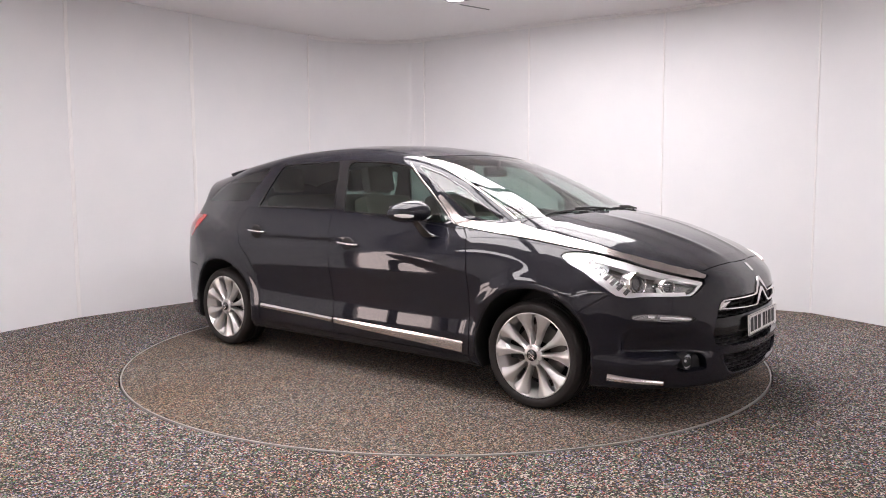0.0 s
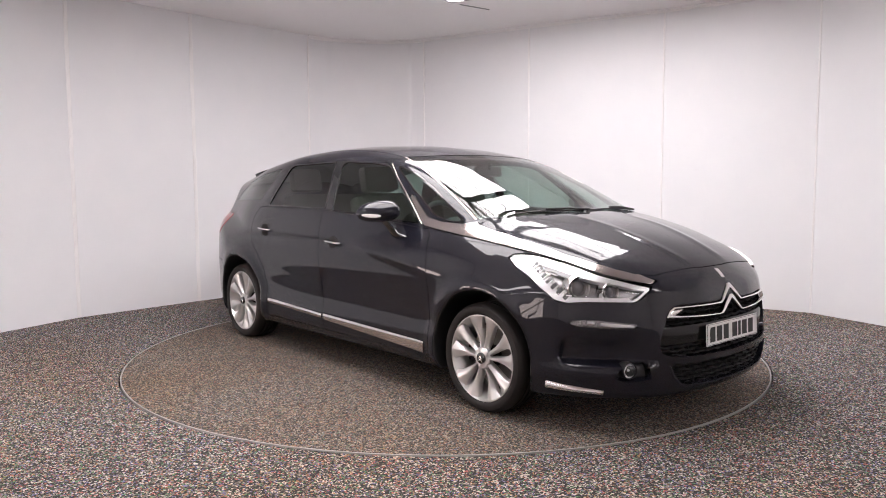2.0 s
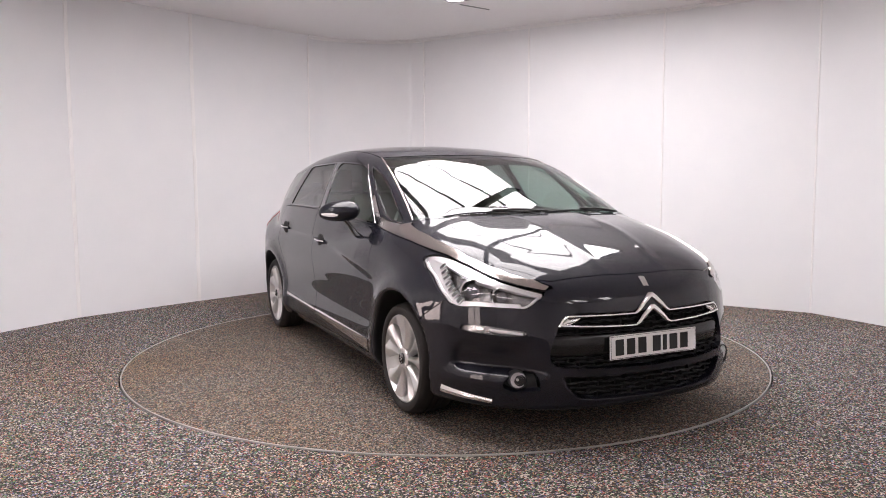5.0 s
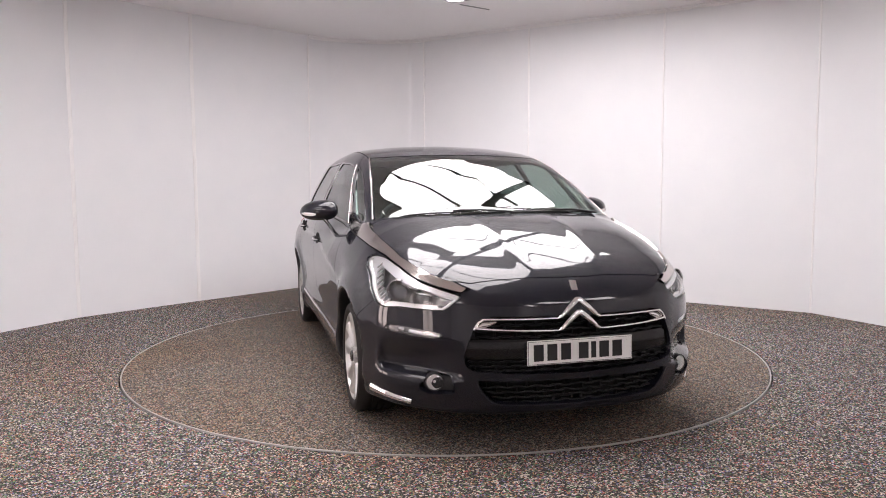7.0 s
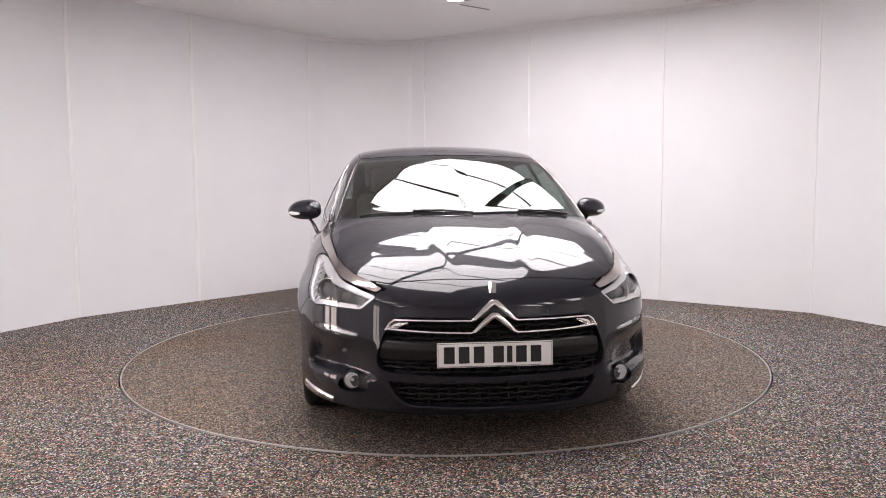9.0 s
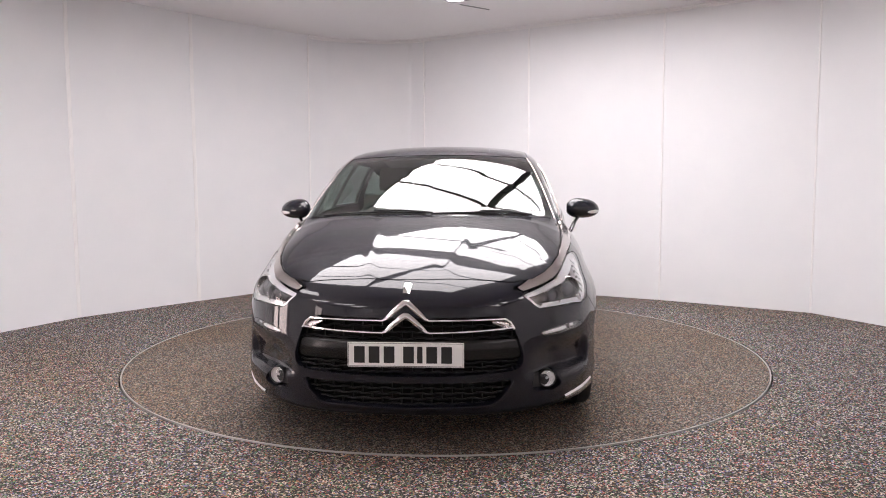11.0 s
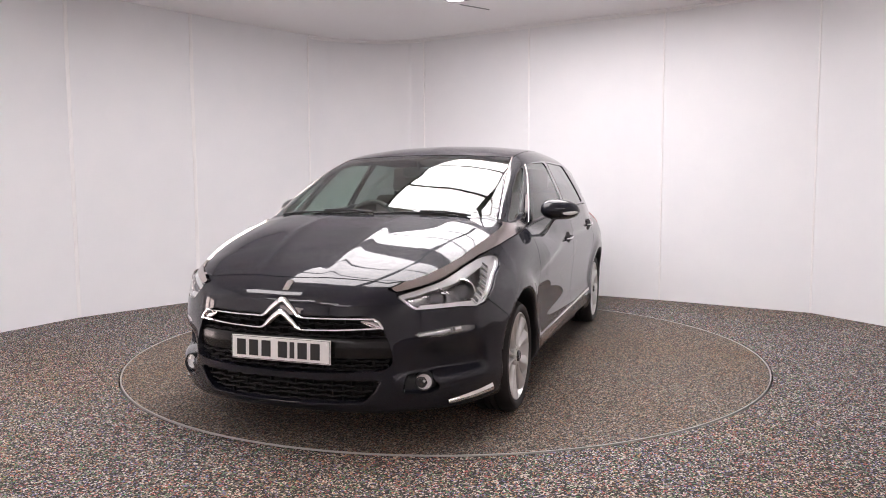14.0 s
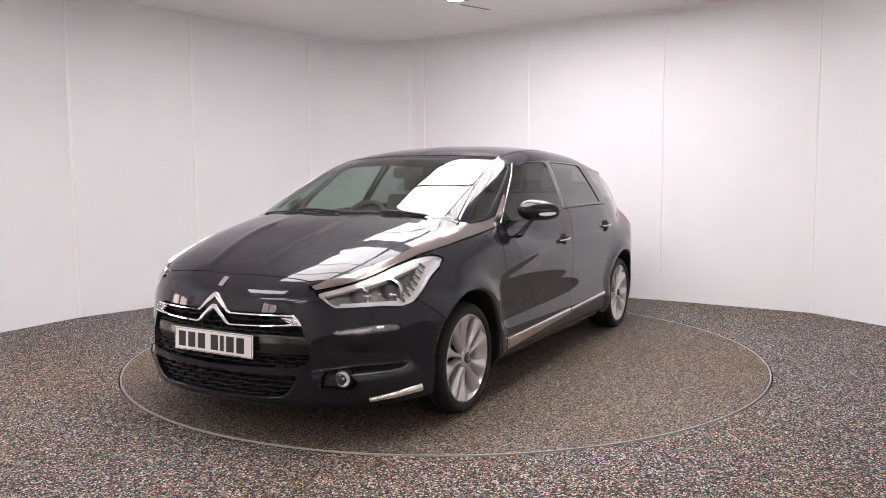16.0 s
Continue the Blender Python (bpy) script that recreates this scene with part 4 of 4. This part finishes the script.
def headlamp(car, mesh, s):
    lamp = new("headlamp")
    lamp.parent = car
    tagged(lamp, "swept-back clear headlamp with twin projectors and a row of small lights")
    panel("lens", mesh, LENS, lamp, (s,), 0.0, -0.002, "clear lamp lens")
    v, t, nr = mesh
    inner = (v - nr * 0.012, t, nr)
    # bright surround, a silver wing outside the row of small lights, a dark bowl in the middle
    f = side_view(HEADLAMP)
    edge = clip_mesh(inner, -(f(v) + 0.011))
    panel("lamp_bezel", edge, SILVER, lamp, (s,), 0.02, 0.0, "bright silver lamp bezel")
    wing_outline = [(1.45, 0.92), (1.63, 0.92), (1.635, 0.815), (1.72, 0.752), (1.80, 0.697), (1.85, 0.672), (2.10, 0.672), (2.12, 0.60), (1.70, 0.60)]
    panel("lamp_wing", clip_mesh((v - nr * 0.020, t, nr), side_view(wing_outline)(v)), SILVER, lamp, (s,), 0.03, 0.0, "silver reflector wing")
    panel("lamp_bowl", (v - nr * 0.070, t, nr), LAMPGREY, lamp, (s,), 0.0)
    ladder = [(1.635, 0.840), (1.735, 0.765), (1.80, 0.715), (1.885, 0.665), (1.84, 0.655), (1.76, 0.705), (1.60, 0.815)]
    panel("lamp_ladder", clip_mesh((v - nr * 0.016, t, nr), side_view(ladder)(v)), SILVER, lamp, (s,), 0.02, 0.0, "bright strip behind the small lights")
    brow = [(1.48, 0.88), (1.55, 0.845), (1.62, 0.832), (1.76, 0.800), (1.93, 0.760), (2.04, 0.736), (2.11, 0.713), (2.16, 0.70), (2.16, 0.78), (1.9, 0.86)]
    panel("lamp_brow", clip_mesh((v - nr * 0.010, t, nr), side_view(brow)(v)), SILVER, lamp, (s,), 0.035, 0.0, "bright upper blade inside the lamp")
    for (x, z, r) in ((1.895, 0.728, 0.050), (2.030, 0.703, 0.039)):
        y = surf_y(x, z)
        nn, _ = field_normal(body_field, np.array([[x, y, z]]))
        d = Vector((0.93, 0.36 * s, 0.05)).normalized()
        c = Vector((x, s * y, z)) - Vector((nn[0][0], s * nn[0][1], nn[0][2])) * (r * 0.15 + 0.030)
        turn = Matrix.Translation(c) @ d.to_track_quat("Y", "Z").to_matrix().to_4x4()
        for nm, mat, prof in (("projector_ring", CHROME, [(r * 1.24, -0.05), (r * 1.24, 0.006), (r * 1.16, 0.014), (r * 1.08, 0.008), (r * 1.06, -0.01)]),
                              ("projector_shade", LAMPGREY, [(r * 1.05, -0.002), (r * 0.84, -0.020), (r * 0.82, -0.03)]),
                              ("projector_collar", CHROME, [(r * 0.84, -0.03), (r * 0.84, 0.004), (r * 0.79, 0.009), (r * 0.73, 0.003), (r * 0.72, -0.01)])):
            bm = bmesh.new()
            lathe(bm, prof, 36)
            bm.transform(turn)
            part(nm, bm, mat, lamp)
        bm = bmesh.new()
        bmesh.ops.create_uvsphere(bm, u_segments=28, v_segments=16, radius=r * 0.72)
        for q in bm.verts:
            q.co.y = q.co.y * 0.6 - 0.012
        bm.transform(turn)
        part("projector", bm, GLOSSGLASS, lamp, "dark glassy projector")
    foot, head = (1.862, 0.677), (1.648, 0.818)
    for k in range(7):
        u = k / 6
        x, z = head[0] + (foot[0] - head[0]) * u, head[1] + (foot[1] - head[1]) * u
        y = surf_y(x, z)
        nn, _ = field_normal(body_field, np.array([[x, y, z]]))
        d = Vector((nn[0][0], s * nn[0][1], nn[0][2]))
        along = Vector((foot[0] - head[0], s * (surf_y(*foot) - surf_y(*head)), foot[1] - head[1])).normalized()
        cross = d.cross(along).normalized()
        along = cross.cross(d)
        at = Vector((x, s * y, z)) - d * 0.012
        turn = Matrix((( *cross,), (*d,), (*along,))).transposed().to_4x4()
        bm = bmesh.new()
        box(bm, (-0.019, -0.006, -0.0105), (0.019, 0.003, 0.0105), 0.002)
        bm.transform(Matrix.Translation(at) @ turn)
        part("small_light", bm, PEARL, lamp)
        bm = bmesh.new()
        box(bm, (-0.021, -0.008, 0.0125), (0.021, 0.006, 0.0160), 0.001)
        bm.transform(Matrix.Translation(at) @ turn)
        part("light_divider", bm, SILVER, lamp)


def honeycomb(bm, y_half, z0, z1, rows, back):
    """Staggered long cells: wavering horizontal bars joined by short links."""
    for side in (1, -1):
        for r in range(rows + 1):
            z = z0 + (z1 - z0) * r / rows
            yh = y_half(z)
            pts, n = [], max(4, int(yh / 0.0225))
            for k in range(n + 1):
                y = yh * k / n
                off = 0.003 if ((k // 2) + r) % 2 else -0.003
                pts.append((surf_x(y, z) - back, side * y, z + off))
            ribbon(bm, pts, [0.008] * len(pts), 0.025, [(1, 0, 0.25)] * len(pts))
        for r in range(rows):
            za, zb = z0 + (z1 - z0) * r / rows, z0 + (z1 - z0) * (r + 1) / rows
            y = 0.0225 + (0.045 if r % 2 else 0.0)
            while y < y_half((za + zb) / 2) - 0.01:
                x = surf_x(y, (za + zb) / 2) - back - 0.003
                ribbon(bm, [(x, side * y, za), (x, side * y, zb)], [0.007] * 2, 0.02, [(1, 0, 0)] * 2)
                y += 0.09


def build_nose(car):
    bm = bmesh.new()
    honeycomb(bm, lambda z: 0.465 + 0.03 * (0.62 - z) / 0.1, 0.535, 0.615, 3, 0.028)
    part("grille_mesh", bm, GRILLE, car, "black honeycomb upper grille")
    bm = bmesh.new()
    honeycomb(bm, lambda z: 0.50, 0.385, 0.425, 2, 0.030)
    part("grille_mesh", bm, GRILLE, car, "black honeycomb strip under the crossbar")
    bm = bmesh.new()
    honeycomb(bm, lambda z: 0.36 + 0.10 * min(1.0, (z - 0.232) / 0.08), 0.238, 0.335, 4, 0.022)
    part("lower_grille_mesh", bm, GRILLE, car, "black honeycomb lower grille")
    # rounded painted lip round the lower opening
    rim = [(0.482, 0.340, 0.012), (0.455, 0.288, 0.012), (0.412, 0.242, 0.013), (0.37, 0.230, 0.014), (0.28, 0.226, 0.014), (0.196, 0.223, 0.014), (0.10, 0.221, 0.014), (0.0, 0.220, 0.014)]
    bm = bmesh.new()
    nose_ribbon(bm, rim + [(-y, z, w) for y, z, w in rim[-2::-1]], 0.014, 0.006)
    part("grille_lip", bm, PAINT, car, "rounded painted lip under the lower grille")
    # gloss crossbar behind the plate
    bm = bmesh.new()
    rows = []
    for k in range(25):
        y = -0.512 + 1.024 * k / 24
        x = surf_x(abs(y), 0.48) - 0.016
        rows.append([bm.verts.new((x - a, y, z)) for a, z in ((0.05, 0.432), (0.006, 0.436), (0.0, 0.446), (0.0, 0.515), (0.008, 0.526), (0.05, 0.530))])
    for a, b in zip(rows, rows[1:]):
        for i in range(5):
            bm.faces.new((a[i], a[i + 1], b[i + 1], b[i]))
    part("grille_crossbar", bm, CROSSBAR, car, "gloss black crossbar in the grille")
    # chrome lines that rise into two chevrons
    upper, lower = [], []
    for y in (0.442, 0.40, 0.34, 0.27, 0.20, 0.14, 0.105):
        upper.append((y, 0.615 + 0.008 * y, 0.010))
    upper += [(0.088, 0.623, 0.015), (0.06, 0.648, 0.021), (0.03, 0.674, 0.024), (0.008, 0.692, 0.026)]
    for y in (0.478, 0.42, 0.34, 0.27, 0.20, 0.14, 0.105):
        lower.append((y, 0.562 + 0.045 * y * y * 1.6, 0.010))
    lower += [(0.088, 0.570, 0.015), (0.06, 0.595, 0.021), (0.03, 0.620, 0.024), (0.008, 0.637, 0.026)]
    for nm, line in (("upper_chevron_bar", upper), ("lower_chevron_bar", lower)):
        bm = bmesh.new()
        full = line + [(-y, z, w) for y, z, w in line[::-1]]
        nose_ribbon(bm, full, 0.022, 0.010)
        part(nm, bm, CHROME, car, "chrome grille line rising into a chevron")
    for s in (1, -1):
        bm = bmesh.new()
        nose_ribbon(bm, [(0.440, 0.618, 0.010), (0.462, 0.602, 0.012), (0.480, 0.572, 0.012)], 0.02, 0.010, s)
        part("grille_end", bm, CHROME, car)
        bm = bmesh.new()
        nose_ribbon(bm, [(0.385, 0.607, 0.006), (0.44, 0.594, 0.030), (0.468, 0.580, 0.014)], 0.02, -0.004, s)
        part("grille_end_wing", bm, SATIN, car)
        # fog lamp
        c = Vector((2.107, s * 0.636, 0.322))
        turn = Matrix.Translation(c) @ Vector((0.96, 0.24 * s, 0.02)).to_track_quat("Y", "Z").to_matrix().to_4x4() @ Matrix.Scale(0.86, 4)
        fog = new("fog_lamp")
        fog.parent = car
        tagged(fog, "round clear fog lamp set in a black pocket")
        bm = bmesh.new()
        lathe(bm, [(0.050, -0.05), (0.049, 0.008), (0.046, 0.011), (0.044, 0.004)], 32)
        bm.transform(turn)
        part("bezel", bm, BLACK, fog)
        bm = bmesh.new()
        rings = lathe(bm, [(0.043, 0.002), (0.038, -0.010), (0.02, -0.018)], 24)
        bm.faces.new(rings[-1])
        bm.transform(turn)
        part("reflector", bm, PEARLWHITE, fog)
        bm = bmesh.new()
        bmesh.ops.create_uvsphere(bm, u_segments=16, v_segments=10, radius=0.008)
        bm.transform(turn @ pose(0, -0.008, 0))
        part("bulb_cap", bm, SILVER, fog)
        bm = bmesh.new()
        rings = lathe(bm, [(0.044, 0.004), (0.034, 0.009), (0.018, 0.012), (0.006, 0.013)], 28)
        bm.faces.new(rings[-1])
        bm.transform(turn)
        part("lens", bm, LENS, fog)
    # emblem on the hood's lip, as a plain shape
    bm = bmesh.new()
    nose_ribbon(bm, [(0.004, 0.772, 0.034), (0.0, 0.752, 0.033), (-0.002, 0.732, 0.030)], 0.008, 0.0035)
    part("emblem", bm, CHROME, car, "small chrome emblem on the nose")
    # number plate with plain bars
    plate = new("number_plate")
    plate.parent = car
    tagged(plate, "white number plate with dark bars in a thin frame")
    turn = pose(2.296, 0, 0.467, 0, -2.5, 0)
    bm = bmesh.new()
    box(bm, (-0.006, -0.26, -0.0555), (0.0, 0.26, 0.0555), 0.003)
    bm.transform(turn)
    part("plate_body", bm, PLATE, plate, smooth=False)
    bm = bmesh.new()
    for lo, hi in (((-0.2, -0.0525), (0.2, -0.051)),):
        box(bm, (0.0003, *lo), (0.0012, *hi))
    for a, b, c, d in ((-0.256, -0.0515, 0.256, -0.050), (-0.256, 0.050, 0.256, 0.0515), (-0.256, -0.050, -0.2545, 0.050), (0.2545, -0.050, 0.256, 0.050)):
        box(bm, (0.0, a, b), (0.001, c, d))
    bm.transform(turn)
    part("plate_line", bm, INK, plate, smooth=False)
    for y in (0.183, 0.117, 0.064, 0.014, -0.073, -0.140, -0.206):
        bm = bmesh.new()
        w = 0.012 if y == 0.064 else 0.024
        box(bm, (0.0, y - w, -0.037), (0.0015, y + w, 0.037))
        bm.transform(turn)
        part("plate_bar", bm, INK, plate, smooth=False)
    for y in (-0.236, 0.236):
        bm = bmesh.new()
        bmesh.ops.create_cone(bm, cap_ends=True, segments=12, radius1=0.006, radius2=0.005, depth=0.004, matrix=turn @ pose(0.002, y, 0.036, 0, 90, 0))
        part("plate_screw", bm, PLATE, plate)


def build_mirror(car, s):
    mirror = new("wing_mirror")
    mirror.parent = car
    tagged(mirror, "dark teardrop wing mirror with a clear turn lamp")
    c = Vector((0.555, s * 0.965, 1.052))

    def shell(u, a):
        # u along the width, from the door to the tip
        r = max(0.0, 1 - abs(2 * u - 0.9) ** 2.6 / (1.1 ** 2.6)) ** 0.5 if u > 0.45 else max(0.0, 1 - (abs(u - 0.45) / 0.47) ** 2.4) ** 0.5
        h = 0.078 * r * (1 - 0.18 * u)
        d = 0.088 * r
        lean = 0.06 * (u - 0.5)
        ca, sa = math.cos(a), math.sin(a)
        x = d * (ca if ca > 0 else 0.42 * ca)
        z = h * sa * (1 if sa > 0 else 0.82)
        return Vector((x - lean - 0.05 * u, s * (u - 0.5) * 0.225, z + 0.012 * (0.4 - u)))
    bm = bmesh.new()
    n, m = 22, 28
    rows = [[bm.verts.new(c + shell(0.005 + 0.99 * i / n, k * math.tau / m)) for k in range(m)] for i in range(n + 1)]
    for a, b in zip(rows, rows[1:]):
        for k in range(m):
            bm.faces.new((a[k], a[(k + 1) % m], b[(k + 1) % m], b[k]))
    bm.faces.new(rows[0]), bm.faces.new(rows[-1])
    part("mirror_shell", bm, PAINT, mirror)
    bm = bmesh.new()
    pts = [c + shell(u, -0.28) + Vector((0.004, 0, 0)) for u in (0.62, 0.72, 0.82, 0.9, 0.96)]
    ribbon(bm, pts, [0.010, 0.020, 0.022, 0.018, 0.008], 0.008, [(0.9, 0.45 * s, -0.1)] * 5, 0.004)
    part("turn_lamp", bm, PEARLWHITE, mirror, "clear turn lamp strip")
    bm = bmesh.new()
    rows = []
    for x, y, z, w, h in ((0.56, 0.93, 0.998, 0.032, 0.014), (0.575, 0.905, 0.965, 0.030, 0.014), (0.60, 0.885, 0.925, 0.040, 0.016), (0.63, 0.868, 0.905, 0.066, 0.020)):
        rows.append([bm.verts.new((x + w * math.cos(k * math.tau / 12), s * (y + h * math.sin(k * math.tau / 12)), z + 0.3 * h * math.cos(k * math.tau / 12))) for k in range(12)])
    for a, b in zip(rows, rows[1:]):
        for k in range(12):
            bm.faces.new((a[k], a[(k + 1) % 12], b[(k + 1) % 12], b[k]))
    bm.faces.new(rows[0]), bm.faces.new(rows[-1])
    part("mirror_stalk", bm, GLOSS, mirror, "gloss black mirror arm")
    bm = bmesh.new()
    ring = [bm.verts.new(c + Vector((-0.062 - 0.05 * u, s * (u - 0.5) * 0.2, 0.058 * w))) for u, w in ((0.12, 0.7), (0.5, 0.95), (0.85, 0.6), (0.85, -0.5), (0.5, -0.75), (0.12, -0.55))]
    bm.faces.new(ring)
    part("mirror_glass", bm, SILVER, mirror, "mirror glass")



def tube(bm, pts, r, n=8):
    rings = []
    for i, p in enumerate(pts):
        d = (Vector(pts[min(i + 1, len(pts) - 1)]) - Vector(pts[max(i - 1, 0)])).normalized()
        q = d.to_track_quat("Z", "Y").to_matrix()
        rings.append([bm.verts.new(Vector(p) + q @ Vector((r * math.cos(k * math.tau / n), r * math.sin(k * math.tau / n), 0))) for k in range(n)])
    for a, b in zip(rings, rings[1:]):
        for k in range(n):
            bm.faces.new((a[k], a[(k + 1) % n], b[(k + 1) % n], b[k]))
    bm.faces.new(rings[0]), bm.faces.new(rings[-1])


def surf_z(x, y):
    zs = np.linspace(0.7, 1.6, 500)
    f = body_field(np.stack([np.full(500, x), np.full(500, y), zs], 1))
    return float(zs[np.where(f < 0)[0][-1]])


def build_wipers(car):
    for y0, x0, y1, x1 in ((-0.60, 1.262, 0.0, 1.325), (0.03, 1.328, 0.58, 1.262)):
        w = new("wiper")
        w.parent = car
        tagged(w, "black windscreen wiper lying at the foot of the glass")
        pts = [(x0 + (x1 - x0) * k / 8 - 0.006 * math.sin(math.pi * k / 8), y0 + (y1 - y0) * k / 8) for k in range(9)]
        bm = bmesh.new()
        tube(bm, [(x, y, surf_z(x, abs(y)) + 0.004) for x, y in pts], 0.0045)
        part("blade", bm, BLACK, w)
        bm = bmesh.new()
        xe, ye = (1.34, 0.04) if y0 < 0 else (1.27, 0.60)
        xm, ym = pts[4]
        tube(bm, [(xe, ye, surf_z(xe, abs(ye)) + 0.012), ((xe + xm) / 2, (ye + ym) / 2, surf_z((xe + xm) / 2, abs(ye + ym) / 2) + 0.018), (xm, ym, surf_z(xm, abs(ym)) + 0.014)], 0.006)
        part("arm", bm, BLACK, w)


def seat(car, y, x, name, width, label):
    st = new(name)
    st.parent = car
    tagged(st, label)
    bm = bmesh.new()
    box(bm, (x - 0.05, y - width, 0.42), (x + 0.50, y + width, 0.60), 0.06)
    part("cushion", bm, LEATHER, st)
    bm = bmesh.new()
    box(bm, (-0.07, -width, 0.0), (0.07, width, 0.62), 0.055)
    bm.transform(pose(x - 0.03, y, 0.54, 0, -16, 0))
    part("backrest", bm, LEATHER, st)
    for off in ((0.0,) if width < 0.4 else (-0.4, 0.4)):
        bm = bmesh.new()
        box(bm, (-0.045, -0.135, 0.0), (0.045, 0.135, 0.19), 0.04)
        bm.transform(pose(x - 0.225, y + off, 1.16, 0, -10, 0))
        part("headrest", bm, LEATHER, st)
    return st


def build_cabin(car):
    for y in (-0.38, 0.38):
        seat(car, y, -0.02, "front_seat", 0.25, "brown-grey leather front seat with headrest")
    seat(car, 0.0, -0.98, "rear_bench", 0.62, "brown-grey leather rear bench")
    bm = bmesh.new()
    rows = []
    for x, z in ((1.33, 0.96), (1.22, 1.015), (1.0, 1.005), (0.75, 0.985), (0.66, 0.955), (0.62, 0.88), (0.66, 0.72), (0.75, 0.5)):
        w = min(0.74, 0.70 + 0.1 * (1.2 - x))
        rows.append([bm.verts.new((x - 0.10 * (u * u), u * w, z + (0.03 if -0.75 < u < -0.3 and z > 0.9 and x < 0.9 else 0))) for u in [k / 10 - 1 for k in range(21)]])
    for a, b in zip(rows, rows[1:]):
        for i in range(20):
            bm.faces.new((a[i], a[i + 1], b[i + 1], b[i]))
    part("dashboard", bm, CABIN, car, "dark moulded dashboard")
    sw = new("steering_wheel")
    sw.parent = car
    tagged(sw, "dark three-spoke steering wheel")
    turn = pose(0.50, -0.38, 0.93, 0, 65, 0)
    bm = bmesh.new()
    pts = [(0.185 * math.cos(k * math.tau / 36), 0.185 * math.sin(k * math.tau / 36), 0) for k in range(37)]
    tube(bm, pts, 0.016, 8)
    bm.transform(turn)
    part("rim", bm, CABIN, sw)
    bm = bmesh.new()
    box(bm, (-0.06, -0.07, -0.03), (0.06, 0.07, 0.015), 0.02)
    box(bm, (-0.015, -0.18, -0.012), (0.015, 0.18, 0.008), 0.004)
    box(bm, (0.0, -0.02, -0.012), (0.18, 0.02, 0.008), 0.004)
    bm.transform(turn)
    part("hub", bm, CABIN, sw)
    bm = bmesh.new()
    box(bm, (-0.02, -0.12, -0.035), (0.02, 0.12, 0.035), 0.015)
    bm.transform(pose(0.50, 0.0, 1.300, 0, -12, 0))
    part("rear_view_mirror", bm, BLACK, car, "black rear-view mirror")
    bm = bmesh.new()
    tube(bm, [(0.52, 0, 1.315), (0.53, 0, 1.375)], 0.012)
    part("mirror_mount", bm, BLACK, car)
    bm = bmesh.new()
    box(bm, (-1.9, -0.80, 0.24), (1.25, 0.80, 0.34))
    part("cabin_floor", bm, UNDER, car, smooth=False)
    bm = bmesh.new()
    box(bm, (-1.95, -0.66, 0.34), (-1.22, 0.66, 1.0), 0.05)
    part("boot_cover", bm, CABIN, car)
    for s in (1, -1):
        bm = bmesh.new()
        rows = []
        for x in (-1.15, -0.6, 0.0, 0.5, 0.8):
            yb = surf_y(x, 0.95) - 0.06
            rows.append([bm.verts.new((x, s * (yb - dy), z)) for dy, z in ((0.0, 0.98), (0.02, 0.985), (0.05, 0.95), (0.05, 0.35))])
        for a, b in zip(rows, rows[1:]):
            for i in range(3):
                bm.faces.new((a[i], a[i + 1], b[i + 1], b[i]))
        part("door_lining", bm, LEATHER, car)


def build_car():
    thing = tagged(new("car"), "dark blue-black five-door hatchback with chrome trim standing on the turntable", "car")
    build_body(thing)
    build_nose(thing)
    wheel = build_wheel(thing)
    wheel.matrix_basis = pose(AXLE_F, 0.902, HUB_Z, 0, 14, 0)
    copy_thing(wheel, pose(AXLE_R, 0.912, HUB_Z, 0, 31, 0))
    copy_thing(wheel, pose(AXLE_F, -0.902, HUB_Z, 0, 0, 180))
    copy_thing(wheel, pose(AXLE_R, -0.912, HUB_Z, 0, -20, 180))
    for s in (1, -1):
        build_mirror(thing, s)
    build_wipers(thing)
    build_cabin(thing)
    return thing


car = build_car()


# ---- the turntable carries the car round at an even pace ----
def motions():
    start, rate = -38.50, -5.0645
    rows = [(0.0, 0), (2.0, 0), (4.0, 0), (6.0, 0), (8.0, 0), (10.0, 0), (12.0, 0), (14.0, 0), (16.0, 0)]
    table_rows, car_rows = [], []
    for t, _ in rows:
        turn = pose(0, 0, 0, 0, 0, start + rate * t)
        table_rows.append((t, turn))
        car_rows.append((t, turn @ pose(-0.037, -0.013, 0.0)))
    walk(turntable, table_rows)
    walk(car, car_rows)


motions()
